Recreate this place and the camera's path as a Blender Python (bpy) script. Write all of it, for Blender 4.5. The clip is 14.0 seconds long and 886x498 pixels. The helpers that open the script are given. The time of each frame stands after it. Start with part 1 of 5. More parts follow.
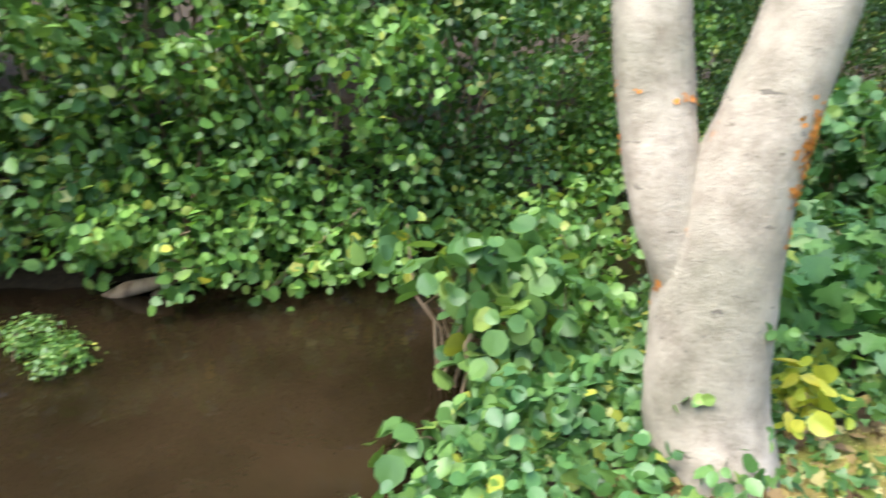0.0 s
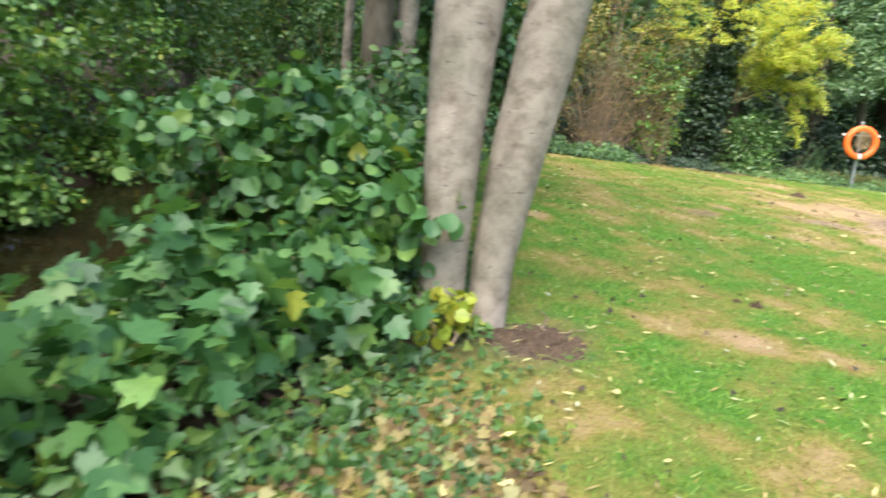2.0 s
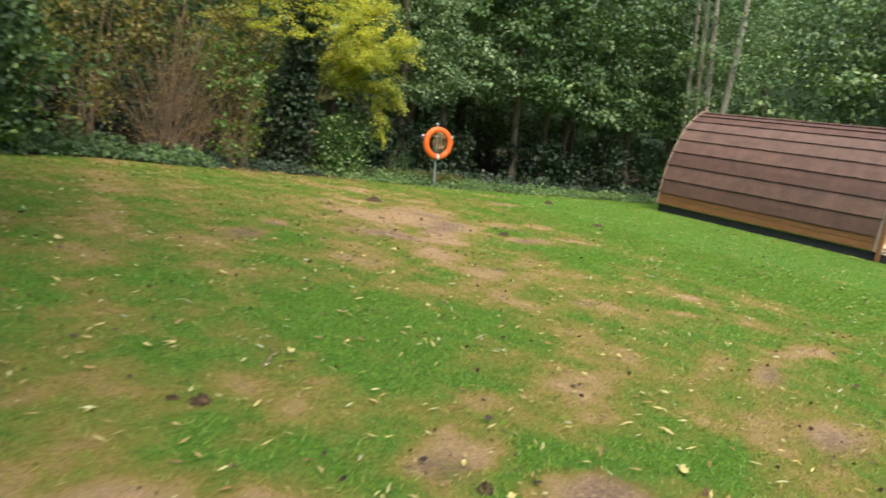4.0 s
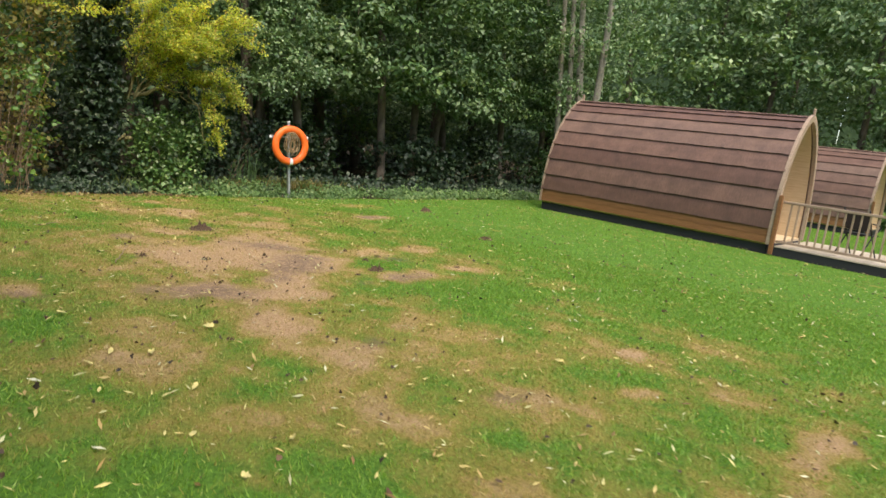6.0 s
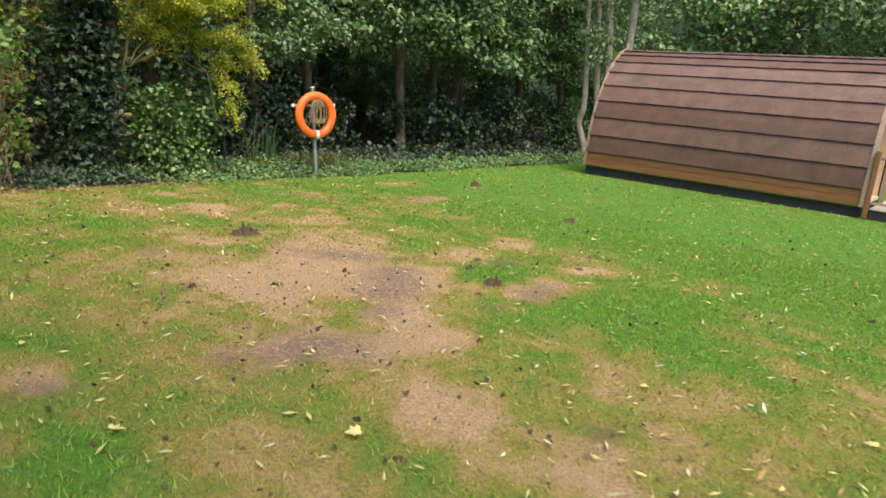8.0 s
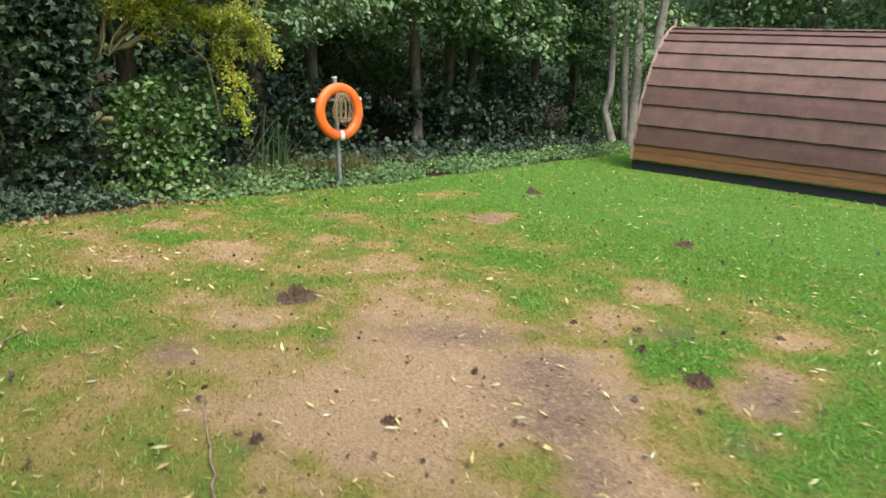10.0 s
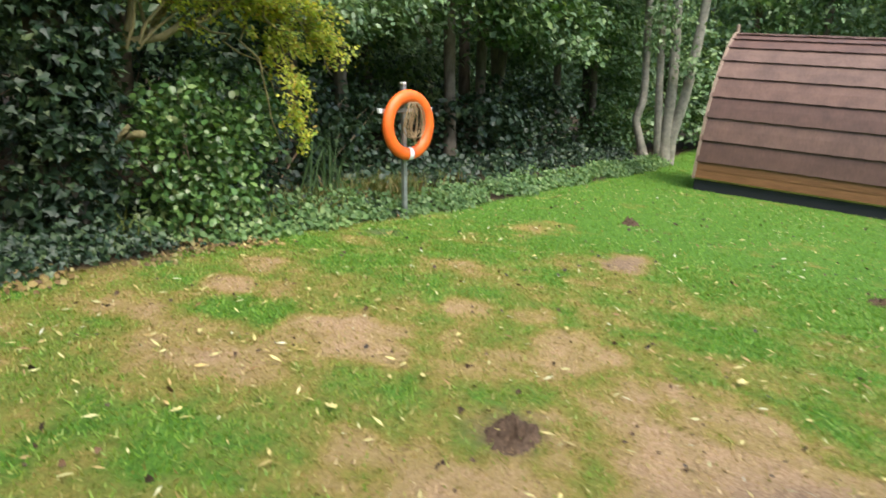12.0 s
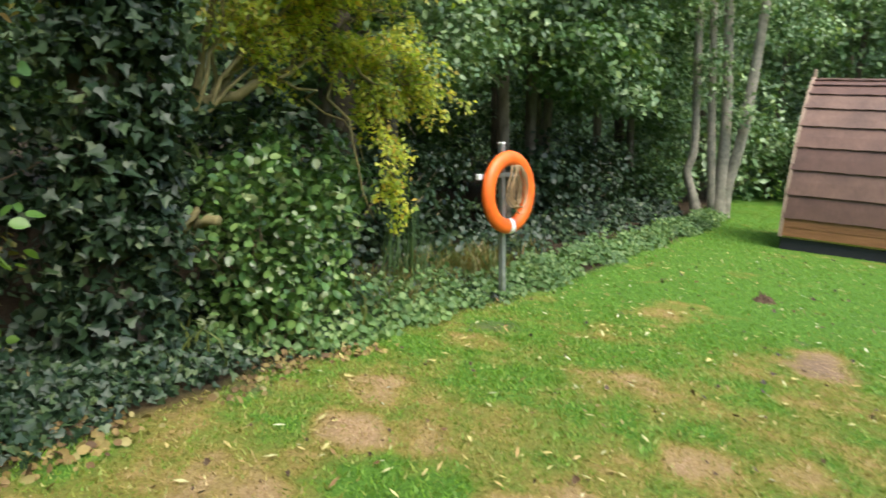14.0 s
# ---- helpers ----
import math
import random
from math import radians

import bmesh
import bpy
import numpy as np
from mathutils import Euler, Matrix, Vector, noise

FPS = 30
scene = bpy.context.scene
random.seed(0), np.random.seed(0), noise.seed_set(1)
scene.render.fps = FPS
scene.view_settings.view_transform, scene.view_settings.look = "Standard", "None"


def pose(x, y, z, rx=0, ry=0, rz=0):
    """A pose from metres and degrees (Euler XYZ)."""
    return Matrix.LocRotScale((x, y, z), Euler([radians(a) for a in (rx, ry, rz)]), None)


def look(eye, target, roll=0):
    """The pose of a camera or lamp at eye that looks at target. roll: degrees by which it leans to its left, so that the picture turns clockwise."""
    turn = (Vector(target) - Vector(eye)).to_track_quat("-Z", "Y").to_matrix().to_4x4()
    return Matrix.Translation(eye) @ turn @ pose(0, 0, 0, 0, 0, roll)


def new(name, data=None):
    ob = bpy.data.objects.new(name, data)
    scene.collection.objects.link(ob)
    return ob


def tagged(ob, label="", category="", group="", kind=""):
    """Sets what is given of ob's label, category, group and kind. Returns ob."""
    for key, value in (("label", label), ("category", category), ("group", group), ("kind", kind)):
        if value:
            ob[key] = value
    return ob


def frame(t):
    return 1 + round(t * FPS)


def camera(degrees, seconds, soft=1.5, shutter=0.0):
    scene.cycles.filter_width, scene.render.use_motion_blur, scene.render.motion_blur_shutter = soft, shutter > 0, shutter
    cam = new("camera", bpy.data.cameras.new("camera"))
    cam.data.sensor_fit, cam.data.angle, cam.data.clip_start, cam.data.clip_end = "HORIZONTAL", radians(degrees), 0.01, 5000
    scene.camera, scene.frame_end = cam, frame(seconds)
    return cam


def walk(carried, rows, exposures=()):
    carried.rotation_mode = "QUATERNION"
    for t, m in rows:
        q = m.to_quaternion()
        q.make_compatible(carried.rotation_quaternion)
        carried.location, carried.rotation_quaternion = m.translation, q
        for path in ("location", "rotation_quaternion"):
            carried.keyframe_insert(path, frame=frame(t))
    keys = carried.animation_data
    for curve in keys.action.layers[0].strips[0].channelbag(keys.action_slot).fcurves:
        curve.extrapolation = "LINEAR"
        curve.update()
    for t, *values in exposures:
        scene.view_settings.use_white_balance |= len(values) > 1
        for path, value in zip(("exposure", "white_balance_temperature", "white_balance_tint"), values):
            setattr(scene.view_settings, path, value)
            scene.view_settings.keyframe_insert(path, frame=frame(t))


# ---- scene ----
cam = camera(68.7, 14.0, shutter=0.35)
PATH = [
    (0, (0.958, -1.669, 1.219), (0.282, 0.08, 0.524), 5.1),
    (0.5, (1.143, -1.494, 1.177), (0.798, 0.388, 0.596), 5.3),
    (1, (1.439, -1.251, 1.197), (1.373, 0.663, 0.621), 4.0),
    (1.5, (1.71, -0.966, 1.219), (1.924, 0.945, 0.668), 5.8),
    (2, (2.117, -0.7, 1.208), (2.643, 1.159, 0.691), 7.4),
    (2.5, (2.545, -0.451, 1.247), (3.437, 1.279, 0.787), 9.2),
    (3, (3.016, -0.195, 1.289), (4.247, 1.328, 0.883), 9.2),
    (3.5, (3.493, -0.028, 1.316), (4.78, 1.453, 0.931), 8.8),
    (4, (4.001, 0.17, 1.337), (5.418, 1.531, 0.965), 9.2),
    (4.2, (4.215, 0.253, 1.359), (5.694, 1.549, 0.995), 9.2),
    (6.3, (5.79, 1.86, 1.452), (7.454, 2.914, 1.109), 7.3),
    (6.5, (5.856, 2.062, 1.439), (7.52, 3.115, 1.089), 7.1),
    (7, (6.004, 2.578, 1.46), (7.67, 3.615, 1.074), 6.5),
    (7.2, (6.058, 2.771, 1.441), (7.723, 3.805, 1.041), 6.3),
    (9.3, (7.1, 4.747, 1.4), (8.8, 5.657, 0.869), 4.5),
    (9.5, (7.202, 4.935, 1.43), (8.904, 5.844, 0.907), 4.6),
    (10, (7.46, 5.408, 1.422), (9.166, 6.322, 0.917), 4.5),
    (10.5, (7.688, 5.905, 1.372), (9.396, 6.797, 0.836), 4.7),
    (11, (7.87, 6.364, 1.331), (9.588, 7.115, 0.636), 5.1),
    (11.5, (8.082, 6.881, 1.334), (9.803, 7.691, 0.716), 4.7),
    (12, (8.188, 7.391, 1.346), (9.949, 8.205, 0.861), 5.6),
    (12.5, (8.355, 7.859, 1.341), (10.083, 8.789, 0.952), 6.0),
    (13, (8.545, 8.25, 1.372), (10.264, 9.222, 1.05), 5.0),
    (13.5, (8.718, 8.57, 1.35), (10.562, 9.255, 0.989), 2.8),
    (14, (8.855, 8.819, 1.345), (10.641, 9.653, 1.008), 4.3),
]
walk(cam, [(t, look(eye, target, roll)) for t, eye, target, roll in PATH], [(0.0, 2.6, 6300, 6), (0.5, 2.45, 6300, 6), (1.5, 2.35, 6300, 6), (2.0, 2.3, 6400, 6), (3.0, 1.67, 6700, 7), (3.5, 1.45, 7000, 8), (6.5, 1.35, 7300, 11), (7.0, 1.4, 7300, 11), (9.5, 1.55, 6500, 11), (11.0, 1.6, 6500, 11), (13.0, 1.7, 6700, 7), (14.0, 1.7, 6700, 7)])

# ---- world and sun ----
world = bpy.data.worlds.new("sky")
scene.world = world
world.use_nodes = True
wn = world.node_tree.nodes
sky = wn.new("ShaderNodeTexSky")
sky.sky_type = "NISHITA"
sky.sun_disc = False
SUN_EL, SUN_AZ = 60.0, 235.0          # degrees; azimuth counted from +x towards +y
sky.sun_elevation = radians(SUN_EL)
sky.sun_rotation = radians(90.0 - SUN_AZ)
sky.dust_density = 2.0
sky.ozone_density = 0.6
wn["Background"].inputs["Strength"].default_value = 0.15
world.node_tree.links.new(sky.outputs[0], wn["Background"].inputs[0])
sun_data = bpy.data.lights.new("sun", "SUN")
sun_data.energy, sun_data.angle, sun_data.color = 1.4, radians(45), (1.0, 0.95, 0.88)
sun = new("sun", sun_data)
_d = Vector((math.cos(radians(SUN_AZ)) * math.cos(radians(SUN_EL)), math.sin(radians(SUN_AZ)) * math.cos(radians(SUN_EL)), math.sin(radians(SUN_EL))))
sun.matrix_world = look(_d * 60, (0, 0, 0))

# ---- helpers for building ----
rng = np.random.default_rng(7)


def material(name, base, rough=0.7, metal=0.0, spec=0.5):
    m = bpy.data.materials.new(name)
    m.use_nodes = True
    b = m.node_tree.nodes["Principled BSDF"]
    b.inputs["Base Color"].default_value = (*base, 1)
    b.inputs["Roughness"].default_value = rough
    b.inputs["Metallic"].default_value = metal
    b.inputs["Specular IOR Level"].default_value = spec
    return m, m.node_tree.nodes, m.node_tree.links, b


def ramp(nodes, links, source, stops):
    r = nodes.new("ShaderNodeValToRGB")
    while len(r.color_ramp.elements) < len(stops):
        r.color_ramp.elements.new(0.5)
    for e, (p, c) in zip(r.color_ramp.elements, stops):
        e.position, e.color = p, (*c, 1)
    links.new(source, r.inputs[0])
    return r.outputs[0]


def noise_tex(nodes, links, scale, detail=4.0, rough=0.55, stretch=(1, 1, 1), coords="Object"):
    tc, mp, nz = nodes.new("ShaderNodeTexCoord"), nodes.new("ShaderNodeMapping"), nodes.new("ShaderNodeTexNoise")
    mp.inputs["Scale"].default_value = stretch
    nz.inputs["Scale"].default_value, nz.inputs["Detail"].default_value, nz.inputs["Roughness"].default_value = scale, detail, rough
    links.new(tc.outputs[coords], mp.inputs[0])
    links.new(mp.outputs[0], nz.inputs["Vector"])
    return nz.outputs["Fac"]


def bump(nodes, links, bsdf, source, strength=0.3, distance=0.02):
    b = nodes.new("ShaderNodeBump")
    b.inputs["Strength"].default_value, b.inputs["Distance"].default_value = strength, distance
    links.new(source, b.inputs["Height"])
    links.new(b.outputs[0], bsdf.inputs["Normal"])


def mix_col(nodes, links, fac, a, b, mode="MIX"):
    m = nodes.new("ShaderNodeMix")
    m.data_type, m.blend_type = "RGBA", mode
    for s, v in ((0, fac), (6, a), (7, b)):
        if isinstance(v, (int, float)):
            m.inputs[s].default_value = v
        elif isinstance(v, tuple):
            m.inputs[s].default_value = (*v, 1)
        else:
            links.new(v, m.inputs[s])
    return m.outputs[2]


def leaf_material(name, stops, rough=0.45, trans=0.35, single=False):
    """Leaf colours drawn leaf by leaf, light showing through the blade."""
    m, n, l, b = material(name, stops[0][1], rough)
    pick = n.new("ShaderNodeObjectInfo").outputs["Random"] if single else n.new("ShaderNodeNewGeometry").outputs["Random Per Island"]
    col = ramp(n, l, pick, stops)
    big = noise_tex(n, l, 0.7, 2.0)
    shade = ramp(n, l, big, [(0.3, (0.66, 0.70, 0.68)), (0.7, (1.25, 1.2, 1.02))])
    col = mix_col(n, l, 1.0, col, shade, "MULTIPLY")
    fine = noise_tex(n, l, 60.0, 3.0)
    col = mix_col(n, l, 0.35, col, ramp(n, l, fine, [(0.3, (0.6, 0.62, 0.55)), (0.7, (1.15, 1.15, 1.1))]), "MULTIPLY")
    l.new(col, b.inputs["Base Color"])
    tr = n.new("ShaderNodeBsdfTranslucent")
    l.new(mix_col(n, l, 1.0, col, (1.25, 1.2, 0.55), "MULTIPLY"), tr.inputs[0])
    ms, out = n.new("ShaderNodeMixShader"), n["Material Output"]
    ms.inputs[0].default_value = trans
    l.new(b.outputs[0], ms.inputs[1])
    l.new(tr.outputs[0], ms.inputs[2])
    l.new(ms.outputs[0], out.inputs[0])
    return m


def bark_material(name, dark, light, lichen=None, scale=9.0, band=True):
    m, n, l, b = material(name, dark, 0.9, spec=0.25)
    a = noise_tex(n, l, scale, 6.0, 0.65, (1, 1, 1.1 if band else 0.35))
    col = ramp(n, l, a, [(0.3, dark), (0.55, light), (0.75, tuple(min(1, c * 1.22) for c in light))])
    big = noise_tex(n, l, 2.2, 3.0)
    col = mix_col(n, l, 1.0, col, ramp(n, l, big, [(0.35, (0.75, 0.77, 0.7)), (0.65, (1.12, 1.08, 1.04))]), "MULTIPLY")
    if band:
        dash = noise_tex(n, l, 13.0, 5.0, 0.65, (1, 1, 2.4))
        col = mix_col(n, l, ramp(n, l, dash, [(0.62, (0, 0, 0)), (0.69, (0.8, 0.8, 0.8))]), col, tuple(c * 0.5 for c in dark))
    if lichen:
        li = noise_tex(n, l, 4.6, 6.0, 0.7, (1, 1, 0.45))
        col = mix_col(n, l, ramp(n, l, li, [(0.645, (0, 0, 0)), (0.69, (0.8, 0.8, 0.8))]), col, lichen)
    l.new(col, b.inputs["Base Color"])
    fine = noise_tex(n, l, 38.0, 6.0, 0.75, (1, 1, 1.3 if band else 0.4))
    bump(n, l, b, fine, 0.7, 0.012)
    return m


M_LEAF_DARK = leaf_material("leaf_dark", [(0.0, (0.0338, 0.0806, 0.0273)), (0.45, (0.0585, 0.13, 0.0429)), (0.8, (0.101, 0.198, 0.0624)), (1.0, (0.195, 0.286, 0.104))], trans=0.25, rough=0.55)
M_LEAF_BANK = leaf_material("leaf_bank", [(0.0, (0.055, 0.13, 0.03)), (0.45, (0.11, 0.23, 0.05)), (0.8, (0.18, 0.32, 0.075)), (0.93, (0.25, 0.37, 0.10)), (1.0, (0.42, 0.42, 0.08))])
M_LEAF_MID = leaf_material("leaf_mid", [(0.0, (0.045, 0.11, 0.03)), (0.5, (0.08, 0.17, 0.045)), (0.85, (0.12, 0.22, 0.06)), (1.0, (0.28, 0.30, 0.06))])
M_LEAF_GREY = leaf_material("leaf_grey", [(0.0, (0.065, 0.13, 0.0546)), (0.5, (0.13, 0.234, 0.101)), (1.0, (0.299, 0.403, 0.221))], trans=0.25, rough=0.42)
M_LEAF_YELLOW = leaf_material("leaf_yellow", [(0.0, (0.255, 0.396, 0.085)), (0.4, (0.51, 0.595, 0.127)), (0.8, (0.793, 0.779, 0.184)), (1.0, (0.651, 0.439, 0.142))], trans=0.6)
M_LEAF_BIG = leaf_material("leaf_broad", [(0.0, (0.05, 0.13, 0.045)), (0.5, (0.085, 0.20, 0.065)), (0.85, (0.14, 0.27, 0.085)), (0.97, (0.20, 0.33, 0.09)), (1.0, (0.36, 0.38, 0.06))])
M_LEAF_PIECE = leaf_material("leaf_hazel_piece", [(0.0, (0.07, 0.155, 0.05)), (0.5, (0.11, 0.225, 0.07)), (0.85, (0.17, 0.29, 0.085)), (0.95, (0.24, 0.34, 0.08)), (1.0, (0.42, 0.42, 0.06))], single=True)
M_LIME_PIECE = leaf_material("leaf_lime_piece", [(0.0, (0.28, 0.36, 0.04)), (0.6, (0.45, 0.48, 0.06)), (1.0, (0.58, 0.52, 0.09))], single=True)
M_LEAF_OLIVE = leaf_material("leaf_olive", [(0.0, (0.125, 0.138, 0.0375)), (0.4, (0.237, 0.237, 0.0688)), (0.75, (0.338, 0.312, 0.0938)), (1.0, (0.375, 0.25, 0.112))], rough=0.6)
M_LEAF_LAUREL = leaf_material("leaf_laurel", [(0.0, (0.04, 0.10, 0.03)), (0.5, (0.10, 0.205, 0.06)), (0.85, (0.19, 0.31, 0.10)), (1.0, (0.36, 0.42, 0.25))], rough=0.3, trans=0.25)
# ivy's own dark green; on undergrowth it also paints in the wood's shade
M_LEAF_IVY_SHADE = leaf_material("leaf_ivy_shade", [(0.0, (0.012, 0.034, 0.016)), (0.6, (0.022, 0.052, 0.022)), (0.9, (0.045, 0.085, 0.034)), (1.0, (0.10, 0.14, 0.06))], rough=0.5, trans=0.15)
M_LEAF_RUST = leaf_material("leaf_rust", [(0.0, (0.163, 0.106, 0.0562)), (0.6, (0.288, 0.188, 0.1)), (1.0, (0.35, 0.3, 0.112))], rough=0.75)
M_NETTLE = leaf_material("leaf_nettle", [(0.0, (0.07, 0.15, 0.05)), (0.6, (0.13, 0.24, 0.08)), (1.0, (0.24, 0.34, 0.15))], rough=0.6)
M_FALLEN = leaf_material("leaf_fallen", [(0.0, (0.192, 0.102, 0.042)), (0.3, (0.408, 0.288, 0.12)), (0.6, (0.552, 0.48, 0.204)), (0.85, (0.48, 0.48, 0.264)), (1.0, (0.576, 0.576, 0.456))], rough=0.7, trans=0.1)
M_SEDGE = leaf_material("sedge", [(0.0, (0.07, 0.12, 0.03)), (0.5, (0.15, 0.17, 0.045)), (1.0, (0.26, 0.17, 0.07))], rough=0.6)
M_IRIS = leaf_material("iris_blade", [(0.0, (0.05, 0.11, 0.045)), (1.0, (0.13, 0.21, 0.09))], rough=0.4)
M_BARK_PALE = bark_material("bark_pale", (0.19, 0.16, 0.13), (0.325, 0.285, 0.24), (0.42, 0.15, 0.03))
M_BARK_GREY = bark_material("bark_grey", (0.145, 0.115, 0.088), (0.30, 0.255, 0.21))
M_BARK_STEM = bark_material("bark_stem", (0.17, 0.16, 0.13), (0.30, 0.28, 0.23))
M_BARK_DARK = bark_material("bark_dark", (0.055, 0.045, 0.032), (0.12, 0.10, 0.075), None, 12.0, False)
M_BARK_MID = bark_material("bark_mid", (0.09, 0.075, 0.058), (0.19, 0.16, 0.125), None, 12.0, False)
M_BARK_MOSS = bark_material("bark_moss", (0.12, 0.11, 0.05), (0.24, 0.21, 0.10), None, 12.0, False)
M_TWIG = bark_material("twig_bark", (0.16, 0.11, 0.07), (0.30, 0.22, 0.15), None, 20.0, False)


def link_mesh(name, verts, faces, mat, parent=None, label="", smooth=False, flat=False):
    """One mesh object from arrays; all faces have the same number of corners."""
    me = bpy.data.meshes.new(name)
    verts, faces = np.asarray(verts, np.float32), np.asarray(faces, np.int32)
    k = faces.shape[1]
    me.vertices.add(len(verts))
    me.vertices.foreach_set("co", verts.ravel())
    me.loops.add(faces.size)
    me.loops.foreach_set("vertex_index", faces.ravel())
    me.polygons.add(len(faces))
    me.polygons.foreach_set("loop_start", np.arange(0, faces.size, k, dtype=np.int32))
    if smooth:
        me.polygons.foreach_set("use_smooth", np.ones(len(faces), bool))
    if flat:
        me.polygons.foreach_set("use_smooth", np.zeros(len(faces), bool))
    me.update(calc_edges=True)
    me.materials.append(mat)
    ob = new(name, me)
    if parent:
        ob.parent = parent
    if label:
        tagged(ob, label)
    return ob


def part(name, bm, mat, parent=None, label="", smooth=False):
    me = bpy.data.meshes.new(name)
    if smooth:
        for f in bm.faces:
            f.smooth = True
    bm.to_mesh(me)
    bm.free()
    me.materials.append(mat)
    ob = new(name, me)
    if parent:
        ob.parent = parent
    if label:
        tagged(ob, label)
    return ob


def thing(name, x, y, z, label, category, group="", rz=0.0, kind=""):
    ob = new(name)
    ob.matrix_basis = pose(x, y, z, 0, 0, rz)
    return tagged(ob, label, category, group, kind)


def box(bm, x0, y0, z0, x1, y1, z1, bevel=0.0):
    r = bmesh.ops.create_cube(bm, size=1.0)
    for v in r["verts"]:
        v.co = Vector(((x0 + x1) / 2 + v.co.x * (x1 - x0), (y0 + y1) / 2 + v.co.y * (y1 - y0), (z0 + z1) / 2 + v.co.z * (z1 - z0)))
    if bevel:
        es = list({e for v in r["verts"] for e in v.link_edges})
        bmesh.ops.bevel(bm, geom=es, offset=bevel, segments=1, affect="EDGES")
    return bm


def tube_arrays(pts, radii, segs=10, wobble=0.0, seed=0, ends=True):
    """A tube of quads round a line of points with a radius at each; the ends taper shut."""
    pts, radii = np.asarray(pts, float), np.asarray(radii, float)
    d = np.gradient(pts, axis=0)
    d /= np.linalg.norm(d, axis=1)[:, None] + 1e-9
    ref = np.array((1.0, 0, 0)) if abs(d[:, 0]).mean() < 0.8 else np.array((0, 1.0, 0))
    a = np.cross(d, ref)
    a /= np.linalg.norm(a, axis=1)[:, None]
    b = np.cross(d, a)
    th = np.arange(segs) * 2 * np.pi / segs
    r = np.random.default_rng(seed)
    lump = 1 + wobble * (np.sin(3 * th + r.uniform(0, 6))[None, :] * 0.5 + r.normal(0, 0.4, (len(pts), segs)))
    rings = pts[:, None, :] + (radii[:, None] * lump)[..., None] * (np.cos(th)[None, :, None] * a[:, None, :] + np.sin(th)[None, :, None] * b[:, None, :])
    v = rings.reshape(-1, 3)
    i, j = np.meshgrid(np.arange(len(pts) - 1), np.arange(segs), indexing="ij")
    jn = (j + 1) % segs
    f = np.stack([i * segs + j, i * segs + jn, (i + 1) * segs + jn, (i + 1) * segs + j], -1).reshape(-1, 4)
    if ends:
        n = len(pts)
        caps = np.stack([pts[0], pts[-1]])
        v = np.concatenate([v, np.repeat(caps, 1, 0)])
        k = np.arange(segs)
        kn = (k + 1) % segs
        c0, c1 = len(v) - 2, len(v) - 1
        # quads whose doubled corner closes each end
        e0 = np.stack([np.full(segs // 2, c0), k[1::2], k[0::2], kn[(k[0::2] - 2) % segs]], -1)
        e1 = np.stack([np.full(segs // 2, c1), (n - 1) * segs + k[0::2], (n - 1) * segs + k[1::2], (n - 1) * segs + (k[0::2] + 2) % segs], -1)
        f = np.concatenate([f, e0, e1])
    return v, f


def joined(arrays):
    vs, fs, o = [], [], 0
    for v, f in arrays:
        vs.append(v)
        fs.append(f + o)
        o += len(v)
    return np.concatenate(vs), np.concatenate(fs)


def curve_pts(p0, p1, sag=0.0, side=(0, 0, 0), n=8, jitter=0.0, seed=0):
    r = np.random.default_rng(seed)
    t = np.linspace(0, 1, n)[:, None]
    p = np.asarray(p0, float) * (1 - t) + np.asarray(p1, float) * t + np.asarray(side, float) * np.sin(np.pi * t) + np.array((0, 0, 1.0)) * sag * np.sin(np.pi * t)
    j = r.normal(0, jitter, (n, 3))
    j[0] = 0
    return p + j


def outline_leaf(right):
    """A leaf folded on its midrib, from the points of its right half."""
    k = len(right)
    v = [(0, 0, 0)] + [(x, y, 0.22 * x) for x, y in right] + [(0, 1, -0.05)] + [(-x, y, 0.22 * x) for x, y in right]
    f = [(0, i, i + 1) for i in range(1, k + 1)] + [(0, k + 1 + i, k + i) if i > 0 else (0, k + 2, k + 1) for i in range(0, 0)]
    left = list(range(k + 2, 2 * k + 2)) + [k + 1]
    f += [(0, left[i + 1], left[i]) for i in range(k)]
    return np.array(v, float), np.array(f)


T_DIAMOND = (np.array([(0, 0, 0), (0.32, 0.45, 0.08), (0, 1, -0.04), (-0.32, 0.45, 0.08)], float), np.array([(0, 1, 2), (0, 2, 3)]))
T_SLIM = (np.array([(0, 0, 0), (0.13, 0.4, 0.05), (0.03, 1, 0.06), (-0.12, 0.5, 0.05)], float), np.array([(0, 1, 2), (0, 2, 3)]))
T_OVAL = outline_leaf([(0.24, 0.10), (0.40, 0.38), (0.34, 0.70)])
T_ROUND = outline_leaf([(0.30, 0.02), (0.50, 0.32), (0.46, 0.66), (0.22, 0.92)])
T_LOBED = outline_leaf([(0.30, -0.04), (0.60, 0.16), (0.40, 0.30), (0.64, 0.60), (0.31, 0.60), (0.19, 0.84)])
T_IVY = outline_leaf([(0.26, -0.12), (0.52, 0.16), (0.27, 0.36), (0.14, 0.7)])


def unit(a):
    return a / (np.linalg.norm(a, axis=-1, keepdims=True) + 1e-9)


